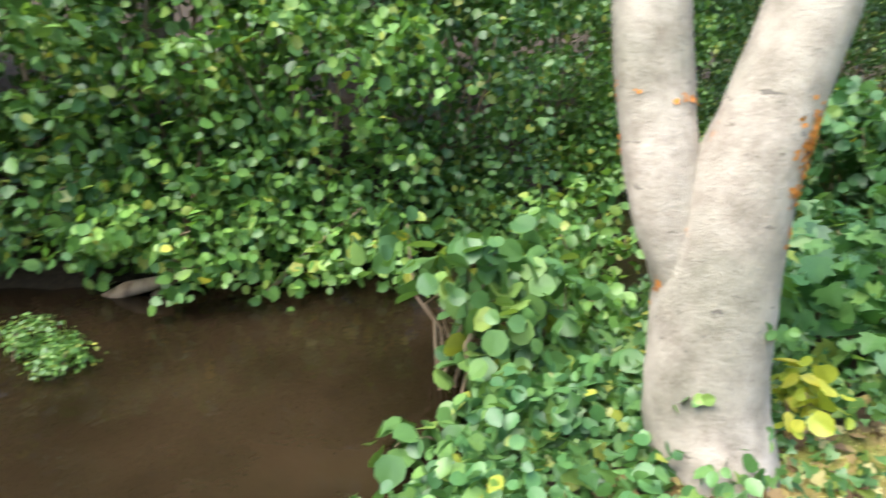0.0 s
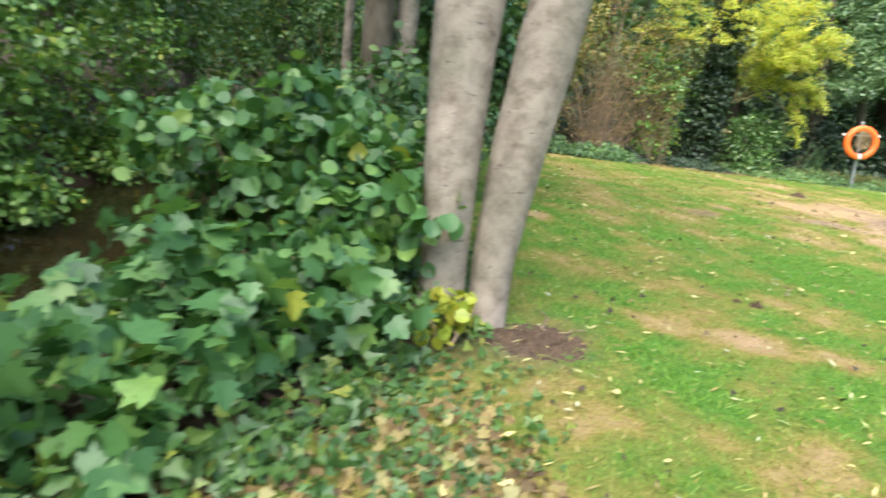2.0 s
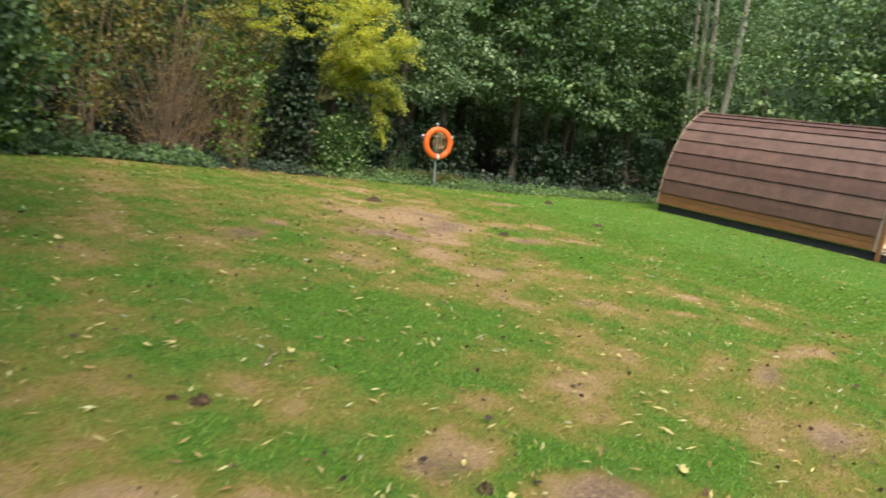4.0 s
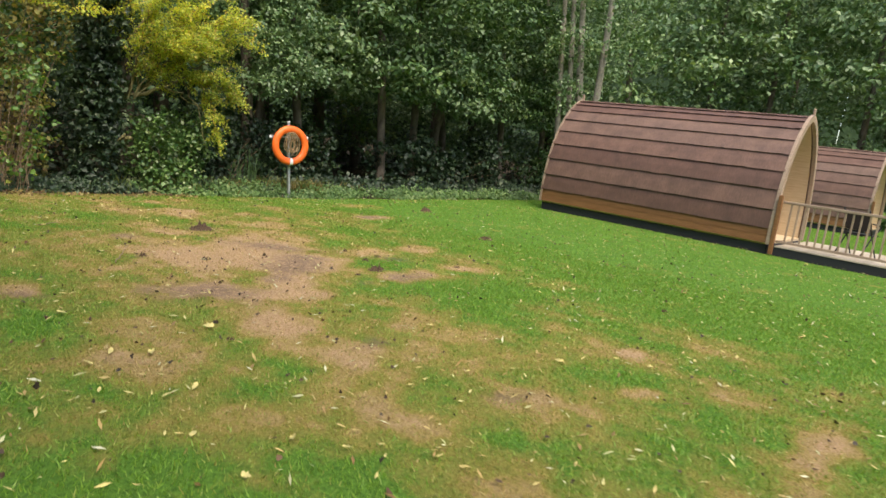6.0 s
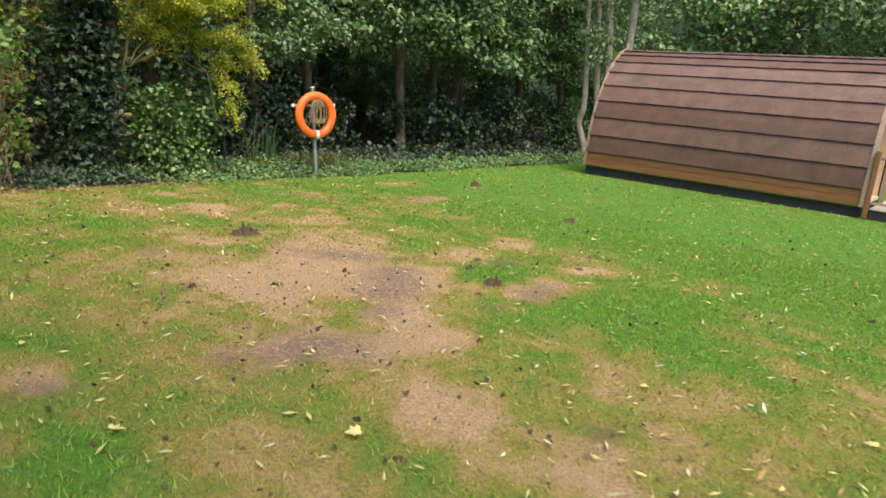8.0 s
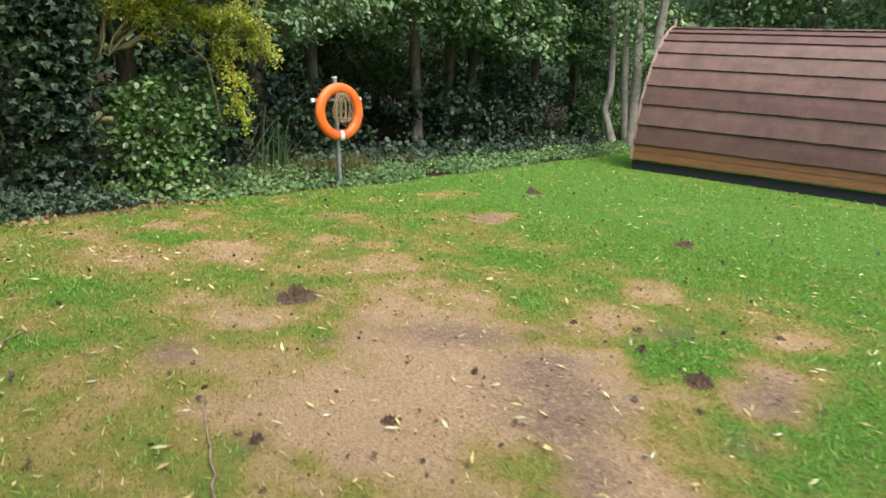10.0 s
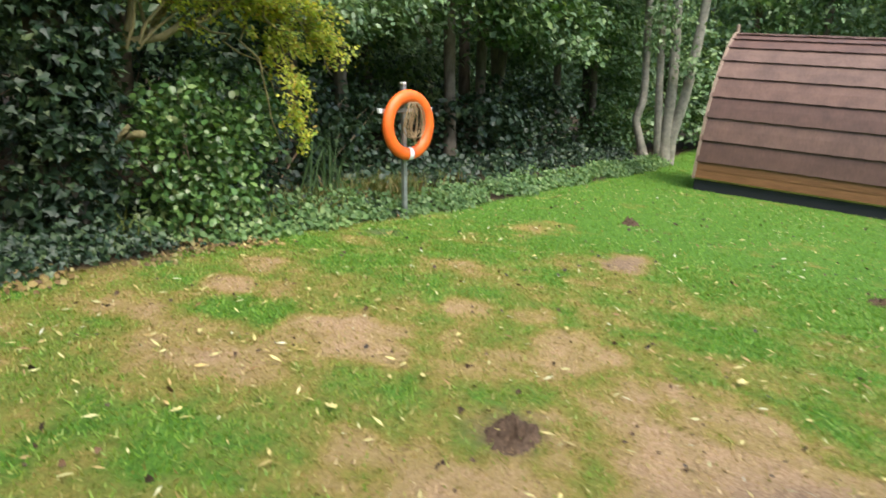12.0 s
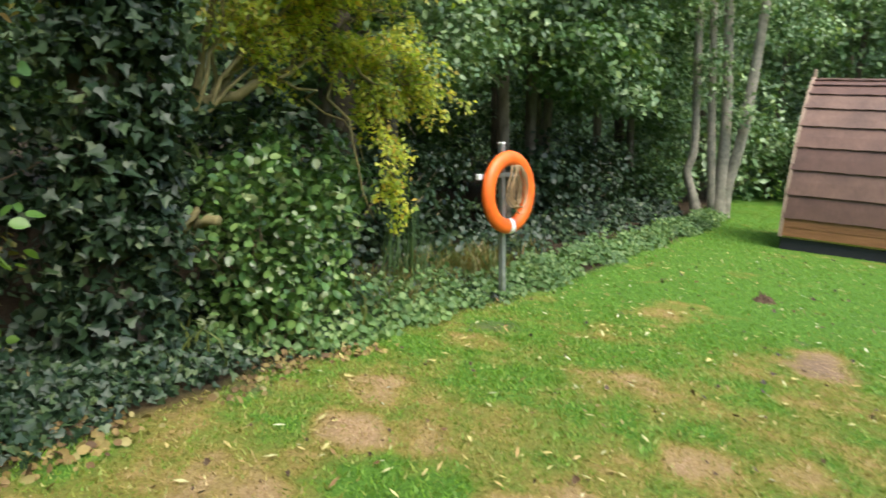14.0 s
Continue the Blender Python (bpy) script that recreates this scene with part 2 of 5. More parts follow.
def leaf_arrays(centres, face, sizes, template=T_DIAMOND, spread=0.8, r=rng, droop=0.3):
    """Leaves at centres, their upper sides roughly towards face."""
    n = len(centres)
    nrm = unit(np.broadcast_to(face, (n, 3)) + r.normal(0, spread, (n, 3)))
    t = unit(np.cross(nrm, unit(r.normal(0, 1, (n, 3)))) - np.array((0, 0, droop)))
    b = unit(np.cross(t, nrm))
    nrm = np.cross(b, t)
    tv, tf = template
    s = np.asarray(sizes)[:, None, None]
    v = centres[:, None, :] + s * (tv[None, :, 0:1] * b[:, None] + tv[None, :, 1:2] * t[:, None] + tv[None, :, 2:3] * nrm[:, None])
    f = tf[None] + (np.arange(n) * len(tv))[:, None, None]
    return v.reshape(-1, 3), f.reshape(-1, 3)


def clumps(centres, radius, per, r=rng, flat=0.7):
    """Points gathered in clumps round the centres, and the way outwards."""
    off = unit(r.normal(0, 1, (len(centres), per, 3))) * (r.uniform(0.15, 1, (len(centres), per, 1)) ** 0.5)
    off[..., 2] *= flat
    rad = (radius * r.uniform(0.6, 1.35, len(centres)))[:, None, None]
    p = centres[:, None, :] + off * rad
    face = unit(off + np.array((0, 0, 0.9)))
    return p.reshape(-1, 3), face.reshape(-1, 3)


def blob_points(c, radii, n, r=rng, shell=0.55):
    """Points in the outer part of an ellipsoid with an uneven outline."""
    d = unit(r.normal(0, 1, (n, 3)))
    bumpy = 1 + 0.22 * np.sin(d[:, 0] * 5 + c[0]) * np.sin(d[:, 1] * 4 + c[1]) + 0.15 * np.sin(d[:, 2] * 7 + c[0])
    q = r.uniform(shell ** 3, 1, n) ** (1 / 3) * bumpy
    return np.asarray(c, float) + d * q[:, None] * np.asarray(radii, float)


def smooth(a, b, x):
    t = np.clip((x - a) / (b - a), 0, 1)
    return t * t * (3 - 2 * t)


# ---- lie of the land ----
NEAR_BANK = [(-3.4, -6), (-1.6, -3), (-0.55, -1), (0.0, 0.15), (0.15, 1.2), (0.8, 3.6), (1.4, 5.8), (1.9, 9), (2.2, 13), (2.6, 40)]
FAR_BANK = [(-7.2, -6), (-5, -3), (-3.3, -0.6), (-2.4, 0.45), (-1.7, 1.05), (-1.05, 1.7), (-0.5, 3.2), (0.1, 5.7), (0.55, 8.3), (0.85, 13), (1.0, 40)]
LAWN_EDGE = [(-1.2, -6), (0.3, -1.6), (0.95, -0.1), (1.5, 0.45), (2.4, 1.2), (2.75, 1.6), (3.2, 2.2), (3.5, 3.0), (3.85, 5.3), (4.5, 8.3), (5.2, 10.4), (7.4, 11.6), (9.7, 11.35),
             (11.5, 11.25), (13, 11.0), (14.5, 10.75), (15.5, 10.45), (18, 10.2), (22, 9.5), (24.5, 9.3), (26.5, 9.5), (31, 9.6), (60, 9)]
WATER = -0.5


def along(line, y):
    return np.interp(y, [p[1] for p in line], [p[0] for p in line])


def lawn_dist(x, y):
    """Distance from the line round the lawn; positive on the lawn."""
    x, y = np.asarray(x, float), np.asarray(y, float)
    best, sign = np.full(x.shape, 1e9), np.ones(x.shape)
    for (ax, ay), (bx, by) in zip(LAWN_EDGE, LAWN_EDGE[1:]):
        ux, uy = bx - ax, by - ay
        t = np.clip(((x - ax) * ux + (y - ay) * uy) / (ux * ux + uy * uy), 0, 1)
        d = np.hypot(x - ax - t * ux, y - ay - t * uy)
        s = np.where(ux * (y - ay) - uy * (x - ax) < 0, 1.0, -1.0)
        near = d < best
        best, sign = np.where(near, d, best), np.where(near, s, sign)
    return best * sign


def rough_noise(x, y):
    return 0.5 * np.sin(1.7 * x + 0.6 * y) * np.sin(1.3 * y - 0.4 * x + 1) + 0.3 * np.sin(4.1 * x - 2.2 * y + 2) * np.sin(3.3 * y + 1.9 * x) + 0.2 * np.sin(9.3 * x + 5.1 * y) * np.sin(8.1 * y - 6 * x)


def height(x, y):
    x, y = np.asarray(x, float), np.asarray(y, float)
    near, far = along(NEAR_BANK, y), along(FAR_BANK, y)
    right, left = x - near, far - x
    h = -0.6 + 0.6 * smooth(0.0, 1.5, np.maximum(right, left)) ** 0.8 + 0.35 * smooth(0.2, 3.0, left)
    inside = np.minimum(-right, -left)
    h = np.where(inside > 0, -0.6 - 0.35 * smooth(0, 0.6, inside), h)
    h -= 0.09 * smooth(9.2, 11.0, y) * smooth(4, 9, x)
    off = smooth(0.0, 1.5, -lawn_dist(x, y)) * (np.maximum(right, left) > 0)
    return h + 0.012 * rough_noise(x, y) + off * 0.05 * rough_noise(2.3 * x, 2.3 * y)


# bare and dried places on the lawn: centre, half-lengths, turn in degrees, how dry
DRY_NEAR_STREAM = [(1.9, 0.5, 0.9, 0.6, 40, 0.5), (2.3, 0.2, 0.9, 0.5, 40, 0.55), (3.0, 1.2, 0.7, 0.5, 40, 0.5), (5.92, 1.82, 0.3, 0.2, 168, 0.85), (6.24, 1.23, 0.36, 0.2, 169, 0.9), (7.17, 1.98, 0.48, 0.22, 174, 0.75),
                   (8.89, 1.5, 0.58, 0.15, 15, 0.8), (8.71, 1.79, 0.42, 0.18, 7, 0.65), (9.84, 1.51, 0.53, 0.18, 174, 0.75), (8.01, 0.86, 0.42, 0.16, 0, 0.85), (4.63, 5.03, 0.3, 0.15, 80, 0.7), (4.8, 2.05, 0.5, 0.24, 152, 0.75),
                   (4.3, 2.27, 0.2, 0.14, 107, 0.8), (6.48, 2.1, 0.25, 0.14, 171, 0.6), (7.08, 5.86, 0.42, 0.26, 36, 0.6)]
DRY_MIDDLE = [(8.9, 5.3, 1.9, 1.0, -60, 0.45), (10.18, 6.83, 1.5, 0.8, 27, 0.95), (9.8, 6.84, 0.95, 0.77, 23, 1.0), (10.07, 6.48, 1.0, 0.75, 143, 1.0), (9.7, 5.7, 1.0, 0.4, 40, 0.95), (8.84, 5.84, 0.5, 0.4, 153, 0.9), (10.99, 5.36, 0.48, 0.28, 0, 0.8),
              (7.94, 5.19, 0.64, 0.41, 133, 0.5), (8.82, 4.92, 0.42, 0.34, 14, 0.85), (8.73, 4.11, 0.36, 0.2, 27, 0.8), (9.73, 3.9, 0.4, 0.2, 148, 0.65), (10.52, 2.87, 0.2, 0.09, 158, 1.0), (9.79, 2.52, 0.28, 0.12, 149, 0.7), (7.81, 6.44, 0.34, 0.22, 79, 0.85), (9.68, 4.32, 0.4, 0.22, 18, 0.7), (9.04, 3.09, 0.32, 0.16, 146, 0.75)]
DRY_FAR = [(10.57, 9.37, 0.8, 0.32, 129, 0.75), (11.34, 8.12, 0.75, 0.36, 135, 0.75), (10.72, 10.41, 0.28, 0.18, 97, 0.7), (10.1, 8.0, 0.4, 0.32, 124, 0.85), (12.32, 6.23, 0.42, 0.24, -10, 0.7), (11.88, 5.26, 0.45, 0.2, 144, 0.8), (9.48, 7.88, 0.3, 0.24, 104, 0.7),
           (14.66, 9.36, 0.45, 0.3, 155, 0.65), (11.43, 6.28, 0.45, 0.28, 157, 0.8)]
DRY_WOOD_EDGE = [(11.84, 10.54, 0.36, 0.28, 74, 0.8), (11.34, 10.37, 0.28, 0.2, 54, 0.8), (10.64, 10.35, 0.28, 0.18, 63, 0.8), (11.07, 9.24, 0.38, 0.24, 119, 0.85), (11.79, 8.88, 0.24, 0.17, -11, 0.7), (11.98, 8.48, 0.24, 0.15, 141, 0.75), (11.7, 8.18, 0.28, 0.15, 143, 0.7),
                 (13.82, 8.23, 0.46, 0.19, -7, 0.9), (15.46, 10.69, 0.28, 0.22, 130, 0.8), (13.0, 8.38, 0.24, 0.14, 137, 0.5), (12.97, 10.5, 0.26, 0.22, 55, 0.5)]
DRY = DRY_NEAR_STREAM + DRY_MIDDLE + DRY_FAR + DRY_WOOD_EDGE
SOIL_NEAR = [(3.4, 2.05, 0.46, 0.36, 20), (6.29, 1.2, 0.3, 0.17, 0), (7.96, 0.85, 0.3, 0.12, 170), (8.84, 1.46, 0.36, 0.1, 15), (7.08, 5.86, 0.32, 0.2, 32), (5.84, 1.74, 0.14, 0.1, 169), (8.83, 5.77, 0.45, 0.32, 149), (10.17, 6.19, 0.5, 0.3, 28), (10.9, 5.3, 0.32, 0.2, 176), (8.99, 3.1, 0.2, 0.1, 149),
             (7.75, 6.3, 0.2, 0.14, 124), (8.5, 5.97, 0.16, 0.12, 59), (9.05, 4.18, 0.11, 0.08, 3)]
SOIL_FAR = [(9.5, 7.99, 0.2, 0.15, 66), (10.65, 6.94, 0.6, 0.22, 131), (9.73, 5.9, 0.26, 0.14, 11), (13.83, 8.25, 0.32, 0.2, 167), (10.34, 5.37, 0.12, 0.08, 154), (10.59, 6.42, 0.32, 0.14, 133), (11.47, 5.94, 0.26, 0.12, 138), (9.12, 7.07, 0.1, 0.07, 52), (10.06, 7.47, 0.12, 0.1, 131),
            (13.52, 10.47, 0.24, 0.16, 106), (11.51, 11.19, 0.12, 0.08, 92), (14.38, 8.32, 0.12, 0.07, -18), (10.52, 8.1, 0.2, 0.14, 0)]
SOIL = SOIL_NEAR + SOIL_FAR
# tufts of fresh green between them
LUSH = [(11.14, 5.78, 0.36, 0.22, 158, 0.9), (11.13, 4.88, 0.36, 0.16, -11, 0.8), (8.35, 4.19, 0.28, 0.18, 142, 0.7), (7.51, 5.58, 0.28, 0.2, 98, 0.6), (11.19, 4.5, 0.7, 0.4, 0, 0.7), (11.0, 9.96, 0.3, 0.22, 83, 0.7), (6.89, 3.2, 0.82, 0.5, 8, 0.35), (7.07, 1.32, 0.55, 0.26, 167, 0.45)]


def spots(x, y, rows):
    out = np.zeros(np.shape(x))
    for cx, cy, a, b, turn, *w in rows:
        c, s = math.cos(radians(turn)), math.sin(radians(turn))
        u, v = ((x - cx) * c + (y - cy) * s) / a, ((y - cy) * c - (x - cx) * s) / b
        q = np.hypot(u, v)
        near = q < 2.6
        px, py = np.asarray(x)[near], np.asarray(y)[near]
        q = q[near] + 0.45 * rough_noise(1.9 * px + cx, 1.9 * py) + 0.3 * rough_noise(5.3 * px, 5.3 * py + cx)
        out[near] = np.maximum(out[near], (w[0] if w else 1.0) * (1 - smooth(0.2, 1.65, q)))
    return out


def dryness(x, y):
    base = 0.39 + 0.30 * rough_noise(0.9 * x + 3, 0.9 * y) + 0.26 * rough_noise(2.6 * x, 2.6 * y + 1) - 0.42 * smooth(0.0, 5.0, x - 9.5 - 0.35 * y + 1.5)
    base -= 0.15 * (1 - smooth(6.0, 9.5, x + 0.3 * y)) * smooth(3.0, 4.5, x) + 0.05 * smooth(8.0, 9.5, y)
    return np.clip(np.maximum(base, spots(x, y, DRY)) - 0.5 * spots(x, y, LUSH) + 0.2 * rough_noise(3.7 * x + 1, 3.7 * y) + 0.1 * rough_noise(1.3 * y, 7.0 * x), 0, 1)

# ---- ground, water ----
def steps(lo, hi, d, far):
    core = np.arange(lo, hi + d / 2, d)
    out = [hi + (far - hi) * ((k / 14) ** 3) for k in range(1, 15)]
    return np.concatenate([[lo - (o - hi) for o in out][::-1], core, out])


def ground():
    xs, ys = steps(-6.0, 24.0, 0.085, 900.0), steps(-4.0, 15.0, 0.085, 900.0)
    X, Y = np.meshgrid(xs, ys, indexing="ij")
    Z = height(X, Y)
    v = np.stack([X, Y, Z], -1).reshape(-1, 3)
    n, k = len(xs), len(ys)
    i, j = np.meshgrid(np.arange(n - 1), np.arange(k - 1), indexing="ij")
    f = np.stack([i * k + j, (i + 1) * k + j, (i + 1) * k + j + 1, i * k + j + 1], -1).reshape(-1, 4)
    m, nd, l, b = material("ground", (0.1, 0.1, 0.05), 0.95, spec=0.15)

    def field(name):
        a = nd.new("ShaderNodeAttribute")
        a.attribute_name = name
        return a.outputs["Fac"]
    grass = ramp(nd, l, noise_tex(nd, l, 38.0, 5.0, 0.7), [(0.3, (0.045, 0.11, 0.016)), (0.55, (0.105, 0.235, 0.03)), (0.75, (0.18, 0.31, 0.055))])
    turf = ramp(nd, l, noise_tex(nd, l, 52.0, 6.0, 0.75), [(0.3, (0.13, 0.10, 0.022)), (0.5, (0.30, 0.235, 0.06)), (0.72, (0.42, 0.34, 0.11))])
    straw = ramp(nd, l, noise_tex(nd, l, 60.0, 6.0, 0.75), [(0.3, (0.22, 0.145, 0.07)), (0.5, (0.45, 0.30, 0.165)), (0.72, (0.61, 0.45, 0.26))])
    soil = ramp(nd, l, noise_tex(nd, l, 30.0, 6.0, 0.7), [(0.3, (0.05, 0.036, 0.032)), (0.7, (0.17, 0.125, 0.112))])
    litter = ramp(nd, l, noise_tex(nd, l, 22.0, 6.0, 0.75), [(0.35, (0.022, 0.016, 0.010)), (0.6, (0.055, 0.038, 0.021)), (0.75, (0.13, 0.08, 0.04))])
    rag = nd.new("ShaderNodeMath")
    rag.operation = "MULTIPLY_ADD"
    rag.inputs[1].default_value = 0.9
    l.new(noise_tex(nd, l, 5.0, 6.0, 0.7), rag.inputs[0])
    sub = nd.new("ShaderNodeMath")
    sub.operation = "SUBTRACT"
    sub.inputs[1].default_value = 0.45
    l.new(field("dry"), sub.inputs[0])
    l.new(sub.outputs[0], rag.inputs[2])
    col = mix_col(nd, l, ramp(nd, l, rag.outputs[0], [(0.14, (0, 0, 0)), (0.55, (1, 1, 1))]), grass, turf)
    col = mix_col(nd, l, ramp(nd, l, rag.outputs[0], [(0.48, (0, 0, 0)), (0.85, (1, 1, 1))]), col, straw)
    broken = nd.new("ShaderNodeMath")
    broken.operation = "MULTIPLY"
    l.new(field("soil"), broken.inputs[0])
    l.new(ramp(nd, l, noise_tex(nd, l, 19.0, 6.0, 0.85), [(0.38, (0, 0, 0)), (0.5, (1, 1, 1))]), broken.inputs[1])
    col = mix_col(nd, l, broken.outputs[0], col, soil)
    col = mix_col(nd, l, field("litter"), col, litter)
    l.new(col, b.inputs["Base Color"])
    bump(nd, l, b, noise_tex(nd, l, 70.0, 5.0, 0.75), 0.9, 0.03)
    ob = link_mesh("ground", v, f, m, smooth=True)
    x, y = v[:, 0], v[:, 1]
    d = lawn_dist(x, y)
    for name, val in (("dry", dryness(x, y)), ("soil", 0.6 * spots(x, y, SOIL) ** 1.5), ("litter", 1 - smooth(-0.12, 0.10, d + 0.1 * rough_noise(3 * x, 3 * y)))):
        a = ob.data.attributes.new(name, "FLOAT", "POINT")
        a.data.foreach_set("value", val.astype(np.float32))
    return tagged(ob, "mown lawn, dried to straw in patches, sloping to a stream bank", "ground", kind="structure")


ground()


def water():
    ys = np.concatenate([np.linspace(-6, 16, 45), np.linspace(18, 40, 6)])
    a, b2 = along(FAR_BANK, ys) - 0.5, along(NEAR_BANK, ys) + 0.4
    v = np.concatenate([np.stack([a, ys, np.full_like(ys, WATER)], -1), np.stack([b2, ys, np.full_like(ys, WATER)], -1)])
    n = len(ys)
    i = np.arange(n - 1)
    f = np.stack([i, i + n, i + n + 1, i + 1], -1)
    m, nd, l, b = material("water", (0.012, 0.008, 0.004), 0.05, spec=0.5)
    b.inputs["IOR"].default_value = 1.33
    l.new(ramp(nd, l, noise_tex(nd, l, 1.2, 5.0), [(0.35, (0.010, 0.0065, 0.003)), (0.7, (0.024, 0.015, 0.0075))]), b.inputs["Base Color"])
    bump(nd, l, b, noise_tex(nd, l, 5.0, 3.0, 0.5), 0.3, 0.03)
    return tagged(link_mesh("water", v, f, m), "still brown muddy water of a narrow shaded stream", "water", kind="structure")


water()


# ---- grass on the lawn ----
def grass_field(name, n, x0, x1, y0, y1, tall, r):
    x, y = r.uniform(x0, x1, n), r.uniform(y0, y1, n)
    d = lawn_dist(x, y)
    dry = dryness(x, y)
    fade = smooth(x0, x0 + 1.5, x) * smooth(-x1, -x1 + 1.5, -x) * smooth(y0, y0 + 1.5, y)
    keep = (r.uniform(0, 1, n) < fade) & (d > -0.05) & (r.uniform(0, 1, n) > dry * 0.55) & (r.uniform(0, 1, n) > spots(x, y, SOIL) * 0.9)
    x, y, dry = x[keep], y[keep], dry[keep]
    n = len(x)
    h = tall * r.uniform(0.4, 1.25, n) * (1 - 0.45 * dry)
    th = r.uniform(0, 2 * np.pi, n)
    lean = r.normal(0, 0.65, (n, 2)) * h[:, None]
    w = r.uniform(0.0022, 0.0048, n) * (1 + 0.085 * np.hypot(x - 6, y - 3))
    base = np.stack([x, y, height(x, y) - 0.004], -1)
    side = np.stack([np.cos(th) * w, np.sin(th) * w, np.zeros(n)], -1)
    tip = base + np.stack([lean[:, 0], lean[:, 1], h], -1)
    v = np.stack([base - side, base + side, tip], 1).reshape(-1, 3)
    ob = link_mesh(name, v, np.arange(3 * n).reshape(n, 3), M_GRASS)
    a = ob.data.attributes.new("dry", "FLOAT", "FACE")
    a.data.foreach_set("value", np.clip(dry + r.normal(0, 0.16, n), 0, 1).astype(np.float32))
    return tagged(ob, "short mown grass blades, green with straw-coloured patches", "grass", kind="stuff")


def grass_material():
    m, n, l, b = material("grass_blade", (0.1, 0.2, 0.04), 0.55)
    geo, at = n.new("ShaderNodeNewGeometry"), n.new("ShaderNodeAttribute")
    at.attribute_name = "dry"
    green = ramp(n, l, geo.outputs["Random Per Island"], [(0.0, (0.115, 0.225, 0.018)), (0.5, (0.165, 0.335, 0.028)), (0.85, (0.21, 0.385, 0.042)), (1.0, (0.26, 0.40, 0.09))])
    turf = ramp(n, l, geo.outputs["Random Per Island"], [(0.0, (0.22, 0.19, 0.035)), (0.5, (0.36, 0.29, 0.07)), (1.0, (0.47, 0.39, 0.13))])
    straw = ramp(n, l, geo.outputs["Random Per Island"], [(0.0, (0.30, 0.20, 0.065)), (0.5, (0.50, 0.35, 0.15)), (1.0, (0.66, 0.52, 0.28))])
    col = mix_col(n, l, ramp(n, l, at.outputs["Fac"], [(0.12, (0, 0, 0)), (0.62, (1, 1, 1))]), green, turf)
    col = mix_col(n, l, ramp(n, l, at.outputs["Fac"], [(0.5, (0, 0, 0)), (0.95, (1, 1, 1))]), col, straw)
    l.new(col, b.inputs["Base Color"])
    tr, ms = n.new("ShaderNodeBsdfTranslucent"), n.new("ShaderNodeMixShader")
    l.new(col, tr.inputs[0])
    ms.inputs[0].default_value = 0.4
    l.new(b.outputs[0], ms.inputs[1])
    l.new(tr.outputs[0], ms.inputs[2])
    l.new(ms.outputs[0], n["Material Output"].inputs[0])
    return m


M_GRASS = grass_material()
grass_field("grass", 660000, 0.2, 15.0, -1.6, 11.5, 0.03, np.random.default_rng(1))
grass_field("grass", 150000, 13.5, 32.0, -5.0, 10.5, 0.03, np.random.default_rng(2))


# ---- trees and shrubs ----
def tree(name, x, y, stems, crowns, bark, leaf, label, leaf_size=0.12, clump_r=0.45, per=40, category="tree", template=T_DIAMOND, limbs=(), seed=0, trunk_segs=12, flat=0.7, group="", shell=0.5, spread=0.7):
    """stems: lists of (x, y, z, radius) from the tree's foot; crowns: (x, y, z, rx, ry, rz, clumps)."""
    r = np.random.default_rng(seed + 100)
    z = float(height(x, y))
    top = thing(name, x, y, z, label, category, group)
    sx, sy = (-0.03, 0.10) if y > 9 else (0.0, 0.0)      # the wood's trees lean away from the lawn
    for k, st in enumerate(stems):
        st = np.array(st, float)
        st[:, 0] += sx * st[:, 2]
        st[:, 1] += sy * st[:, 2]
        t = np.linspace(0, 1, max(8, 4 * len(st)))
        ti = np.linspace(0, 1, len(st))
        p = np.stack([np.interp(t, ti, st[:, c]) for c in range(4)], -1)
        ker = np.array([0.25, 0.5, 0.25])
        for c in range(4):
            p[1:-1, c] = np.convolve(p[:, c], ker, "valid")
        v, f = tube_arrays(p[:, :3], p[:, 3], trunk_segs, 0.045, seed + k)
        link_mesh("trunk" if k == 0 else "stem", v, f, bark, top, smooth=True)
    for k, lb in enumerate(limbs):
        p0, p1, r0, r1, sag = lb
        p0, p1 = [(a + sx * c, b + sy * c, c) for a, b, c in (p0, p1)]
        v, f = tube_arrays(curve_pts(p0, p1, sag, n=9, jitter=0.035, seed=seed + k), np.linspace(r0, r1, 9), 8, 0.05, seed + k)
        link_mesh("limb", v, f, bark, top, smooth=True)
    pieces = []
    for cx, cy, cz, rx, ry, rz, n in crowns:
        c = blob_points((cx, cy, cz), (rx, ry, rz), n, r, shell)
        p, face = clumps(c, clump_r, per, r, flat)
        pieces.append(leaf_arrays(p, face, leaf_size * r.uniform(0.6, 1.3, len(p)), template, spread, r))
    if pieces:
        v, f = joined(pieces)
        link_mesh("crown", v, f, leaf, top)
    return top


